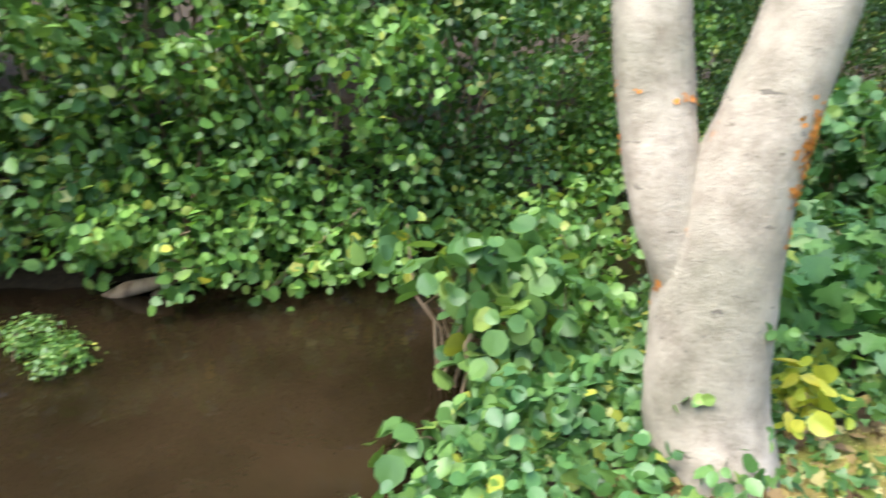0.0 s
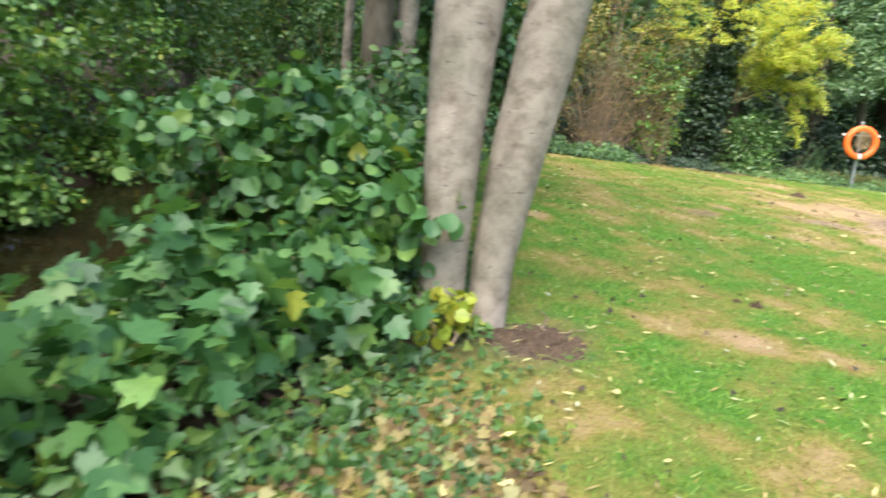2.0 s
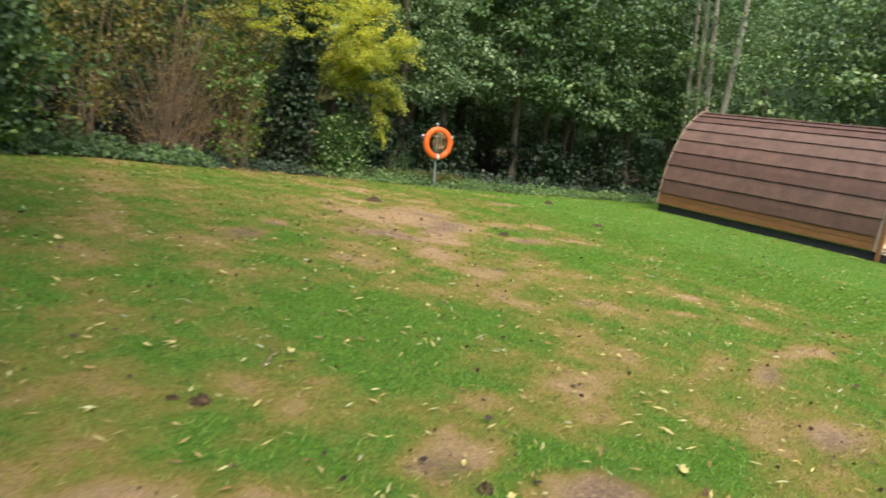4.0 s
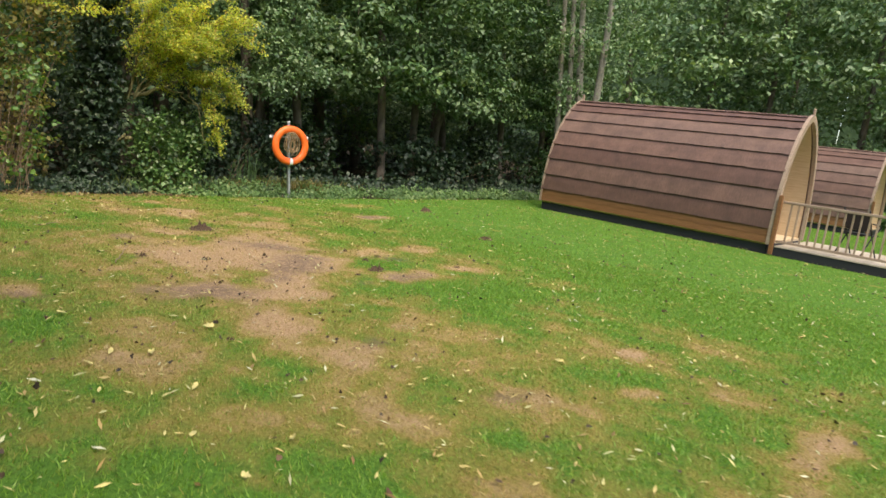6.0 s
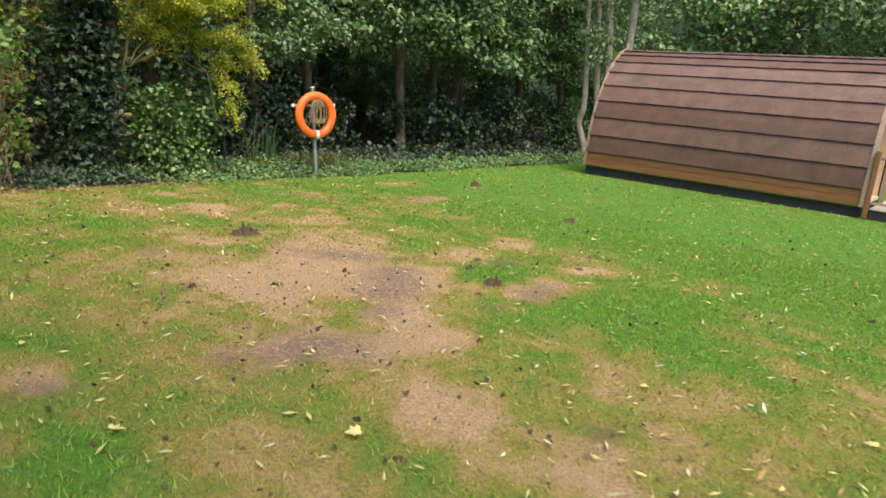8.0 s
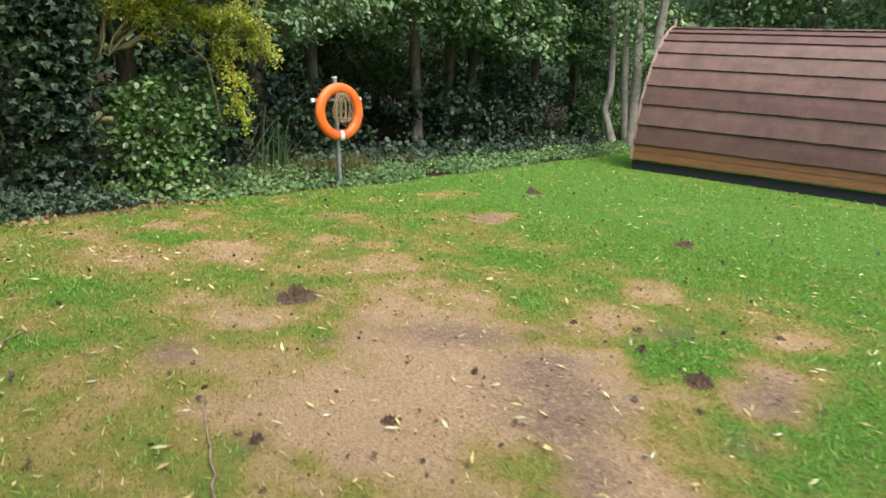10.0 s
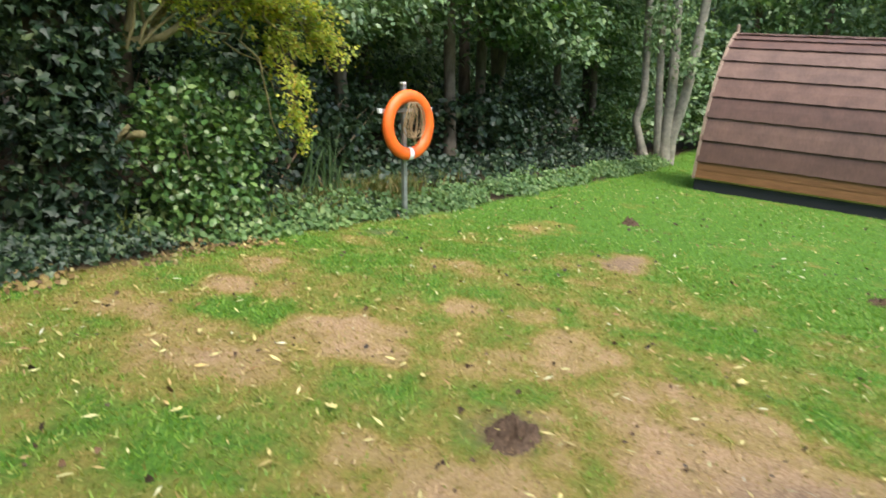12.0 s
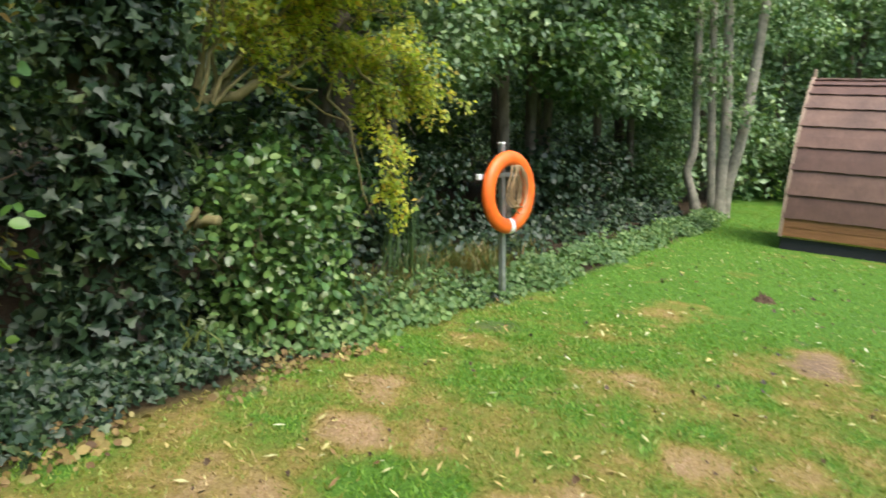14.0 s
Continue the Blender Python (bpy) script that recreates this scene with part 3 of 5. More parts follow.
# alder with a forked trunk on the near bank
alder = tree("bank_tree", 1.12, 0.3,
     [[(0.14, -0.08, -0.25, 0.25), (0.08, -0.05, 0.0, 0.20), (0.0, 0.0, 0.22, 0.185), (-0.04, 0.04, 0.52, 0.185), (-0.05, 0.07, 0.82, 0.165), (-0.02, 0.08, 1.05, 0.132), (0.02, 0.16, 1.32, 0.124), (0.06, 0.25, 1.55, 0.122), (0.2, 0.4, 3.0, 0.11), (0.4, 0.6, 5.5, 0.07), (0.5, 0.8, 8.0, 0.02)],
      [(-0.06, 0.05, 0.5, 0.12), (-0.22, 0.04, 0.78, 0.112), (-0.29, 0.08, 0.97, 0.112), (-0.36, 0.15, 1.2, 0.12), (-0.44, 0.26, 1.55, 0.118), (-0.7, 0.5, 3.2, 0.09), (-0.9, 0.8, 6.0, 0.04), (-1.0, 1.0, 8.0, 0.015)]],
     [(-0.2, 0.7, 7.0, 2.6, 2.6, 1.5, 130)], M_BARK_PALE, M_LEAF_MID, "forked pale-barked tree with orange lichen on the stream bank", seed=1, trunk_segs=20)
tree("bank_tree", 3.15, 2.35,
     [[(-0.16, 0.01, -0.3, 0.17), (-0.15, 0.01, 0.2, 0.115), (-0.16, 0.05, 0.6, 0.128), (-0.15, 0.16, 1.0, 0.152), (-0.10, 0.35, 1.75, 0.182), (0.15, 0.45, 3.5, 0.13), (0.3, 0.5, 7.0, 0.03)],
      [(0.06, -0.11, -0.25, 0.15), (0.07, -0.10, 0.05, 0.10), (0.09, -0.04, 0.35, 0.108), (0.17, 0.04, 0.95, 0.142), (0.28, 0.11, 1.55, 0.155), (0.6, 0.25, 3.5, 0.11), (1.1, 0.5, 7.0, 0.03)]],
     [(0.8, 0.6, 6.8, 2.8, 2.8, 1.4, 150)], M_BARK_GREY, M_LEAF_MID, "twin-stemmed grey-barked tree leaning over the lawn edge", seed=2, trunk_segs=20)
tree("bank_tree", 3.0, 5.35,
     [[(0, 0, -0.4, 0.18), (0, 0, 0.5, 0.145), (-0.03, 0.1, 2.0, 0.14), (0.0, 0.2, 4.5, 0.09), (0.1, 0.2, 8, 0.03)]],
     [(0.0, 0, 5.5, 1.5, 1.5, 1.8, 80)], M_BARK_DARK, M_LEAF_DARK, "dark upright tree trunk among bank shrubs", seed=3)
tree("bank_tree", 3.27, 5.42,
     [[(0, 0, -0.4, 0.14), (0, 0, 0.5, 0.10), (-0.02, 0.12, 2.0, 0.105), (0.1, 0.2, 5, 0.08), (0.2, 0.2, 8, 0.02)]],
     [(0.2, 0.3, 5.8, 1.5, 1.5, 1.6, 70)], M_BARK_GREY, M_LEAF_DARK, "slender pale-barked tree among bank shrubs", seed=13)
tree("bank_tree", 2.9, 7.2, [[(0, 0, -0.4, 0.09), (0.0, 0, 1.5, 0.055), (-0.05, 0.1, 4, 0.05), (-0.1, 0, 8, 0.02)]],
     [(0.0, 0, 5.0, 1.4, 1.4, 2.2, 100)], M_BARK_GREY, M_LEAF_DARK, "thin pale-stemmed tree standing by the stream", seed=4)


def lichen(top, spots_at, seed):
    """Orange lichen crusts sitting on the bark."""
    r = np.random.default_rng(seed)
    pts, nrm = [], []
    for o in top.children:
        if o.name.startswith(("trunk", "stem")):
            for v in o.data.vertices:
                pts.append(v.co)
                nrm.append(v.normal)
    pts, nrm = np.array(pts), np.array(nrm)
    foot = np.array(top.matrix_basis.translation)
    for wx, wy, wz, hgt, n in spots_at:
        c = np.array((wx, wy, wz)) - foot
        p = c + r.normal(0, 1, (n, 3)) * np.array((0.022, 0.022, hgt))
        d = np.linalg.norm(pts[None] - p[:, None], axis=2)
        k = np.argsort(d, axis=1)[:, :4]
        w = 1 / (np.take_along_axis(d, k, 1) + 0.005)
        w /= w.sum(1, keepdims=True)
        nn = unit((nrm[k] * w[..., None]).sum(1))
        base = (pts[k] * w[..., None]).sum(1)
        q = p - nn * ((p - base) * nn).sum(1, keepdims=True) + nn * 0.004
        v, f = leaf_arrays(q, nn, r.uniform(0.008, 0.022, n), T_LOBED, 0.12, r, 0.0)
        tagged(link_mesh("lichen_patch", v, f, M_LICHEN, top, "rough orange lichen crust"), kind="stuff")


M_LICHEN, _n, _l, _b = material("lichen", (0.45, 0.16, 0.03), 0.95, spec=0.1)
_l.new(ramp(_n, _l, noise_tex(_n, _l, 50.0, 3.0), [(0.3, (0.30, 0.10, 0.02)), (0.7, (0.52, 0.21, 0.045))]), _b.inputs["Base Color"])
lichen(alder, [(1.20, 0.33, 0.96, 0.045, 90), (1.21, 0.31, 0.83, 0.02, 30), (1.23, 0.3, 0.7, 0.015, 8), (0.77, 0.40, 1.03, 0.015, 14), (0.86, 0.36, 1.02, 0.01, 8), (0.90, 0.26, 0.5, 0.05, 16), (0.72, 0.36, 0.86, 0.03, 8)], 4)


def sprout(top, at, n, size, seed):
    """Single leaves growing straight from the bark."""
    r = np.random.default_rng(seed)
    foot = np.array(top.matrix_basis.translation)
    for p in np.array(at) - foot + r.normal(0, 0.03, (n, 3)):
        v, f = leaf_arrays(p[None], np.array((-0.1, -0.8, 0.4)), size * r.uniform(0.6, 1.2, 1), T_ROUND, 0.5, r)
        link_mesh("leaf", v, f, M_LEAF_PIECE, top)


for k, (sx, sy, sz, n) in enumerate([(1.1, 0.13, 0.22, 6), (1.27, 0.2, 0.45, 5), (1.3, 0.22, 0.12, 6)]):
    sprout(alder, (sx, sy, sz), n, 0.045, k)


def shrub(x, y, blobs, leaf, label, leaf_size=0.07, clump_r=0.18, per=14, template=T_OVAL, stems=8, name="shrub", seed=0, bark=M_TWIG, spread=0.6, category="shrub", droop=0.3, thin=1.0, single=False):
    """blobs: (dx, dy, z, rx, ry, rz, clumps), z above the shrub's foot."""
    r = np.random.default_rng(seed + 500)
    z = float(height(x, y))
    top = thing(name, x, y, z, label, category)
    pieces, tubes = [], []
    for bx, by, bz, rx, ry, rz, n in blobs:
        c = blob_points((bx, by, bz), (rx, ry, rz), n, r, 0.35)
        gz = height(c[:, 0] + x, c[:, 1] + y) - z
        gz = np.maximum(gz, WATER - z)
        c[:, 2] = np.maximum(c[:, 2], gz + 0.08)
        p, face = clumps(c, clump_r, per, r)
        pieces.append(leaf_arrays(p, face, leaf_size * r.uniform(0.6, 1.3, len(p)), template, spread, r, droop))
        for q in c[r.integers(0, n, stems)]:
            foot = np.array((bx * 0.5 + r.normal(0, 0.08), by * 0.5 + r.normal(0, 0.08), 0))
            foot[2] = float(height(x + foot[0], y + foot[1])) - z - 0.08
            tubes.append(tube_arrays(curve_pts(foot, q, 0.12 * abs(q[2]), n=6, jitter=0.025, seed=int(r.integers(1e6))), np.linspace((0.012 + 0.006 * rz) * thin, 0.003, 6), 5, ends=False))
    if single:
        # few, large leaves: each is a piece of its own on a shared mesh
        tv, tf = template
        first = None
        for v, f in pieces:
            q = v.reshape(-1, len(tv), 3)
            for lv in q[: 300]:
                if first is None:
                    first = link_mesh("leaf", tv, tf, leaf, top)
                    ob = first
                else:
                    ob = new("leaf", first.data)
                    ob.parent = top
                along_y = Vector(lv[len(tv) // 2] - lv[0])
                size = along_y.length
                yy = along_y.normalized()
                across = Vector(lv[2] - lv[-1])
                xx = (across - yy * across.dot(yy)).normalized()
                zz = xx.cross(yy)
                m = Matrix((xx, yy, zz)).transposed().to_4x4() @ Matrix.Diagonal((size, size, size, 1))
                m.translation = Vector(lv[0])
                ob.matrix_basis = m
    else:
        v, f = joined(pieces)
        link_mesh("foliage", v, f, leaf, top)
    for v, f in tubes[:16]:
        link_mesh("branch", v, f, bark, top)
    if len(tubes) > 16:
        v, f = joined(tubes[16:])
        tagged(link_mesh("twig_growth", v, f, bark, top), kind="stuff")
    return top

# distant woodland that closes the view; unseen parts added to block low sky
def far_woodland_screen():
    a = np.linspace(0, 2 * math.pi, 70)
    r = np.random.default_rng(5)
    rad = 60 + r.normal(0, 2.0, 70)
    z = np.array([-3.0, 6.0, 14.0, 20.0])
    tops = 23 + r.normal(0, 2.0, 70)
    v = np.stack([np.stack([8 + (rad + 3 * k) * np.cos(a), 5 + (rad + 3 * k) * np.sin(a), np.full(70, h) if k < 3 else tops], -1) for k, h in enumerate(z)]).reshape(-1, 3)
    i, j = np.meshgrid(np.arange(3), np.arange(69), indexing="ij")
    f = np.stack([i * 70 + j, i * 70 + j + 1, (i + 1) * 70 + j + 1, (i + 1) * 70 + j], -1).reshape(-1, 4)
    m, n, l, b = material("far_woodland_screen", (0.03, 0.05, 0.025), 0.95, spec=0.1)
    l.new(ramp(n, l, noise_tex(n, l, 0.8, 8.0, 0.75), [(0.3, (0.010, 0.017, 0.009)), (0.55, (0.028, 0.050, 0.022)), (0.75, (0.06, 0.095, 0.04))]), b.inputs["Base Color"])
    tagged(link_mesh("backdrop", v, f, m), "backdrop ring for distant woodland, unseen behind to shut out low sky", "woodland", kind="structure")


far_woodland_screen()

# shrubs on the near bank
shrub(0.25, 1.0, [(0.05, 0.15, 0.55, 0.35, 0.4, 0.35, 34), (0.3, -0.25, 0.25, 0.4, 0.45, 0.25, 40), (-0.3, -0.1, 0.75, 0.3, 0.3, 0.2, 14), (-0.2, -0.75, 0.2, 0.16, 0.14, 0.06, 3)], M_LEAF_PIECE, "hazel shrub with large round leaves over the stream", 0.10, 0.17, 7, T_ROUND, 6, seed=1, single=True)
shrub(0.3, 2.3, [(0, 0, 0.55, 0.4, 0.45, 0.45, 50), (0.05, -0.6, 0.45, 0.3, 0.35, 0.35, 30)], M_LEAF_BANK, "leafy shrub leaning from the near bank over the water", 0.075, 0.16, 12, T_OVAL, 5, seed=9)
shrub(0.75, 0.2, [(0, 0, 0.15, 0.45, 0.55, 0.18, 60), (-0.1, -0.7, 0.05, 0.3, 0.5, 0.15, 34)], M_LEAF_BIG, "low leafy bramble growth on the bank slope", 0.06, 0.14, 14, T_OVAL, 5, seed=2)
shrub(1.9, 1.75, [(0, 0, 0.3, 0.55, 0.5, 0.3, 60), (-0.35, -0.55, 0.22, 0.35, 0.4, 0.22, 36), (0.45, 0.3, 0.25, 0.4, 0.4, 0.25, 36)], M_LEAF_BIG, "sapling growth with lobed maple-like leaves on the bank", 0.10, 0.16, 7, T_LOBED, 6, seed=3)
shrub(2.3, 3.1, [(0, 0, 0.6, 0.55, 0.6, 0.5, 100), (0.35, -0.5, 0.45, 0.35, 0.4, 0.35, 40), (-0.5, 0.5, 0.55, 0.5, 0.6, 0.45, 70)], M_LEAF_BIG, "dense shrub with broad blue-green leaves beside the stream", 0.085, 0.17, 12, T_ROUND, 6, seed=4)
shrub(3.0, 4.3, [(0, 0, 0.7, 0.7, 0.8, 0.6, 90), (0.3, 1.2, 0.8, 0.6, 0.9, 0.7, 90)], M_LEAF_DARK, "dark green shrub filling the bank under the trees", 0.085, 0.2, 14, T_OVAL, 6, seed=5)
shrub(3.75, 5.9, [(0, 0, 1.9, 0.7, 1.0, 0.8, 110), (0.2, 1.2, 1.3, 0.7, 1.0, 1.1, 150), (0.4, 2.6, 1.4, 0.8, 1.0, 1.3, 150), (0.6, -0.1, 1.35, 0.4, 0.45, 0.6, 60)], M_LEAF_DARK, "tall dark green shrub overhanging the lawn edge", 0.095, 0.24, 14, T_OVAL, 6, seed=6)
shrub(2.95, 2.0, [(0, 0, 0.15, 0.16, 0.14, 0.12, 16)], M_LIME_PIECE, "small yellow-green sapling leaves at the trunk's foot", 0.055, 0.08, 5, T_ROUND, 3, seed=7, single=True)
shrub(1.42, 0.5, [(0, 0, 0.12, 0.12, 0.12, 0.09, 9)], M_LIME_PIECE, "small bright yellow sapling at the trunk's foot", 0.062, 0.08, 5, T_ROUND, 3, seed=8, single=True)

# far bank: a wall of leaves over the water, wood behind
for k, (bx, by, h, w) in enumerate([(-3.7, -0.25, 2.6, 1.1), (-2.85, 0.85, 2.4, 1.0), (-2.1, 1.4, 2.5, 0.9), (-1.45, 2.0, 2.4, 0.9), (-0.95, 3.4, 2.6, 0.9), (-0.5, 5.6, 2.6, 1.0), (0.0, 8.2, 2.8, 1.1), (0.4, 11.2, 3.0, 1.4), (-5.3, -1.9, 2.8, 1.3), (1.6, 14.0, 3.4, 1.6), (3.4, 13.2, 3.4, 1.6)]):
    shrub(bx, by, [(0.2, -0.15, 0.12, w * 0.75, w * 0.7, 0.4, 120), (-0.1, 0.15, h * 0.45, w, w * 0.9, h * 0.4, 210), (-0.4, 0.5, h * 0.85, w, w, h * 0.35, 120)], (M_LEAF_BANK, M_LEAF_MID, M_LEAF_BANK)[k % 3],
          "dense bank shrub with small leaves trailing into the stream", 0.072, 0.2, 16, T_OVAL, 5, seed=20 + k)
for k, (bx, by) in enumerate([(-5.5, 1.5), (-4.0, 3.2), (-2.8, 5.2), (-2.2, 7.8), (-1.2, 10.6), (0.4, 13.5), (-7.5, 0.0), (-4.8, 6.0), (2.2, 16.5), (4.6, 15.5), (-0.8, 17.0), (3.0, 20.0)]):
    tree("wood_tree", bx, by, [[(0, 0, -0.3, 0.16), (0.1 * (k % 3 - 1), 0.1, 2, 0.13), (0.3 * (k % 3 - 1), 0, 5, 0.09), (0.2, 0, 9, 0.02)]],
         [(0, 0, 5.6, 2.2, 2.2, 3.0, 70 if k in (0, 1, 2, 7) else 220), (0, 0, 2.4, 1.8, 1.8, 1.4, 60)], M_BARK_DARK, (M_LEAF_DARK, M_LEAF_MID)[k % 2], "leafy tree in the wood beyond the stream", 0.15, 0.45, 26, seed=30 + k, group="trees of the wood")

# wood along the lawn's far edge
shrub(6.0, 11.6, [(0, 0, 1.2, 1.2, 0.9, 1.2, 240), (-0.8, -0.5, 2.4, 1.0, 0.9, 1.2, 160)], M_LEAF_DARK, "dark green bush at the lawn's corner", 0.09, 0.22, 16, seed=41)
shrub(8.9, 12.5, [(-0.1, 0, 1.3, 1.5, 0.7, 1.1, 110), (0.3, 0.1, 2.5, 1.6, 0.7, 0.9, 110), (0.9, -0.2, 1.0, 0.7, 0.5, 0.7, 30)], M_LEAF_RUST, "half-bare bush with dry brown twigs and leaves", 0.05, 0.2, 16, T_DIAMOND, 70, seed=42, bark=M_TWIG, thin=0.4)
shrub(7.5, 12.5, [(0, 0, 1.1, 0.6, 0.6, 0.7, 40), (0.3, 0, 2.5, 1.1, 0.7, 1.2, 150)], M_LEAF_OLIVE, "tall bush with olive leaves turning yellow behind the lawn", 0.065, 0.22, 14, seed=43)
shrub(10.2, 12.3, [(0, 0, 1.3, 0.5, 0.5, 0.6, 50), (0.2, 0.3, 2.4, 0.9, 0.6, 0.9, 130), (0.1, 0.2, 0.5, 0.7, 0.4, 0.5, 60)], M_LEAF_OLIVE, "bush with olive-green leaves at the wood's edge", 0.06, 0.2, 14, seed=44)
shrub(12.4, 11.85, [(0, 0, 0.65, 0.6, 0.5, 0.75, 190), (0.6, 0.1, 0.95, 0.6, 0.4, 0.55, 100), (-0.1, -0.3, 0.3, 0.5, 0.25, 0.3, 60)], M_LEAF_LAUREL, "glossy-leaved evergreen shrub at the lawn's edge", 0.062, 0.17, 16, seed=45)
# shade under the trees put into the leaves by the near-black ivy colour
shrub(13.6, 12.7, [(0, 0, 0.7, 0.9, 0.5, 0.7, 130), (1.6, 0.2, 0.7, 1.0, 0.6, 0.7, 140), (3.2, 0.2, 0.6, 1.0, 0.6, 0.7, 130)], M_LEAF_IVY_SHADE, "undergrowth in the wood, its shade put into dark leaves", 0.085, 0.22, 14, seed=46)
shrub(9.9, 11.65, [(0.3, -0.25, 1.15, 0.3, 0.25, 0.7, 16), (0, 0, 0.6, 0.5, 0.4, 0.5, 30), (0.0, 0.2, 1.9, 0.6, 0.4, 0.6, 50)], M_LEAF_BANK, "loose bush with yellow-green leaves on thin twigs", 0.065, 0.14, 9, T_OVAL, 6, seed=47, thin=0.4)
# ivy colour again, so the leaves carry the wood's shade
shrub(20.5, 12.4, [(0, 0, 0.8, 1.6, 0.8, 0.8, 150), (2.8, -0.2, 0.8, 1.5, 0.8, 0.8, 140)], M_LEAF_IVY_SHADE, "undergrowth at the wood's edge in shade-dark leaf colour", 0.11, 0.28, 14, seed=48)

shrub(27.2, 11.3, [(0, 0, 0.7, 1.5, 0.8, 0.9, 150), (2.6, 0, 0.8, 1.5, 0.8, 1.0, 150)], M_LEAF_DARK, "dark bush at the wood's edge behind the pod", 0.11, 0.26, 14, seed=49)
# dark fill behind the ivy tree, shade painted as leaf colour
shrub(10.3, 14.0, [(-1.0, 0, 1.0, 1.6, 0.6, 1.1, 170), (1.2, -0.2, 1.0, 1.3, 0.6, 1.1, 150)], M_LEAF_IVY_SHADE, "bush behind the ivy-clad tree, leaves coloured dark for shade", 0.1, 0.28, 14, T_DIAMOND, 4, seed=48)
# added row closes gaps between trunks; deep shade is in its leaf colour
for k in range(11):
    shrub(4.5 + 2.9 * k, 17.2 + 0.5 * (k % 3) - 0.12 * max(0, k - 6) ** 2, [(0, 0, 1.2, 1.9, 0.9, 1.4, 150)], M_LEAF_IVY_SHADE, "understorey bush deep in the wood, coloured dark for shade", 0.13, 0.35, 14, T_DIAMOND, 4, seed=90 + k)

# ivy-clad tree with a yellow-leaved limb
tree("ivy_tree", 11.35, 12.0, [[(0, 0, -0.2, 0.17), (0, 0, 1, 0.14), (0.05, 0.0, 2.5, 0.12), (0.1, 0.1, 6, 0.1), (0.1, 0.1, 9, 0.02)]],
     [(0, 0.0, 0.5, 0.30, 0.30, 0.8, 190), (0, 0.0, 1.5, 0.30, 0.30, 0.9, 210), (0.02, 0.0, 2.6, 0.36, 0.34, 1.0, 200), (0.05, 0.05, 3.8, 0.42, 0.40, 1.0, 120)], M_BARK_DARK, M_LEAF_IVY_SHADE, "tree trunk thickly clad in dark glossy ivy", 0.07, 0.12, 17, template=T_IVY, seed=5, shell=0.7)
yellow_tree = tree("yellow_tree", 11.55, 12.05, [[(0, 0, -0.2, 0.15), (0.03, 0, 1.2, 0.13), (0.0, 0, 3, 0.10), (-0.1, 0, 6.5, 0.03)]],
     [(0.2, -0.2, 3.4, 1.1, 0.6, 0.6, 80), (-0.9, -0.2, 3.4, 1.4, 0.7, 1.0, 130)], M_BARK_MOSS, M_LEAF_YELLOW,
     "field maple turning yellow, boughs arching over the lawn edge", 0.047, 0.22, 40, flat=0.3, template=T_DIAMOND, seed=6,
     limbs=[((-0.05, -0.3, 0.82), (0.2, -0.5, 0.87), 0.035, 0.03, 0.0), ((0.02, -0.1, 1.3), (0.8, -0.45, 1.75), 0.045, 0.028, 0.05), ((0.8, -0.45, 1.75), (1.6, -0.8, 1.75), 0.026, 0.008, 0.22), ((0.5, -0.3, 1.6), (1.4, -0.3, 2.9), 0.03, 0.007, 0.0), ((0.3, -0.25, 1.5), (0.6, -0.5, 2.8), 0.03, 0.008, 0.1),
            ((1.1, -0.6, 1.93), (1.4, -0.85, 0.85), 0.015, 0.004, 0.15), ((0.7, -0.35, 1.7), (1.5, -0.5, 2.2), 0.016, 0.004, 0.12), ((0.4, -0.3, 1.55), (1.0, -0.6, 2.3), 0.014, 0.004, 0.1), ((0.5, -0.3, 1.6), (0.9, -0.2, 3.1), 0.016, 0.004, 0.05), ((1.0, -0.55, 1.85), (1.7, -0.75, 2.3), 0.013, 0.003, 0.08), ((0.0, 0, 2.0), (-0.9, -0.2, 3.6), 0.03, 0.01, 0.1), ((0.8, -0.45, 1.75), (1.5, -0.7, 1.3), 0.014, 0.004, 0.1), ((1.0, -0.5, 1.9), (1.9, -0.7, 2.4), 0.018, 0.004, 0.05)])


def sprays(top, boughs, per, seed):
    """Arching twigs set with leaves; boughs: start, end, rise, twigs on it, their length."""
    r = np.random.default_rng(seed)
    tubes, at, face = [], [], []
    for p0, p1, rise, n, length in boughs:
        line = curve_pts(p0, p1, rise, n=12, jitter=0.02, seed=int(r.integers(1e6)))
        tubes.append(tube_arrays(line, np.linspace(0.014, 0.004, 12), 6, ends=False))
        way = unit(np.array(p1, float) - np.array(p0, float))
        for k in range(n):
            a = line[int(r.integers(2, 12))]
            d = unit(way * 0.9 + r.normal(0, 0.5, 3) * np.array((1, 1, 0.75)) + np.array((0, 0, 0.12)))
            ln = length * r.uniform(0.5, 1.2)
            tw = curve_pts(a, a + d * ln - np.array((0, 0, 0.16 * ln)), 0.12 * ln, n=7, jitter=0.012, seed=int(r.integers(1e6)))
            tubes.append(tube_arrays(tw, np.linspace(0.005, 0.0015, 7), 4, ends=False))
            t = r.uniform(0.12, 1.0, per) * 6
            lo = np.minimum(t.astype(int), 5)
            p = tw[lo] + (tw[lo + 1] - tw[lo]) * (t - lo)[:, None]
            at.append(p + r.normal(0, 0.035, (per, 3)))
            face.append(np.tile((0.0, -0.25, 0.9), (per, 1)))
    v, f = joined(tubes)
    tagged(link_mesh("twig_growth", v, f, M_BARK_MOSS, top), kind="stuff")
    at = np.concatenate(at)
    v, f = leaf_arrays(at, np.concatenate(face), 0.046 * r.uniform(0.6, 1.35, len(at)), T_DIAMOND, 0.55, r)
    tagged(link_mesh("leaf_sprays", v, f, M_LEAF_YELLOW, top, "small leaves turning yellow along thin twigs"), kind="stuff")


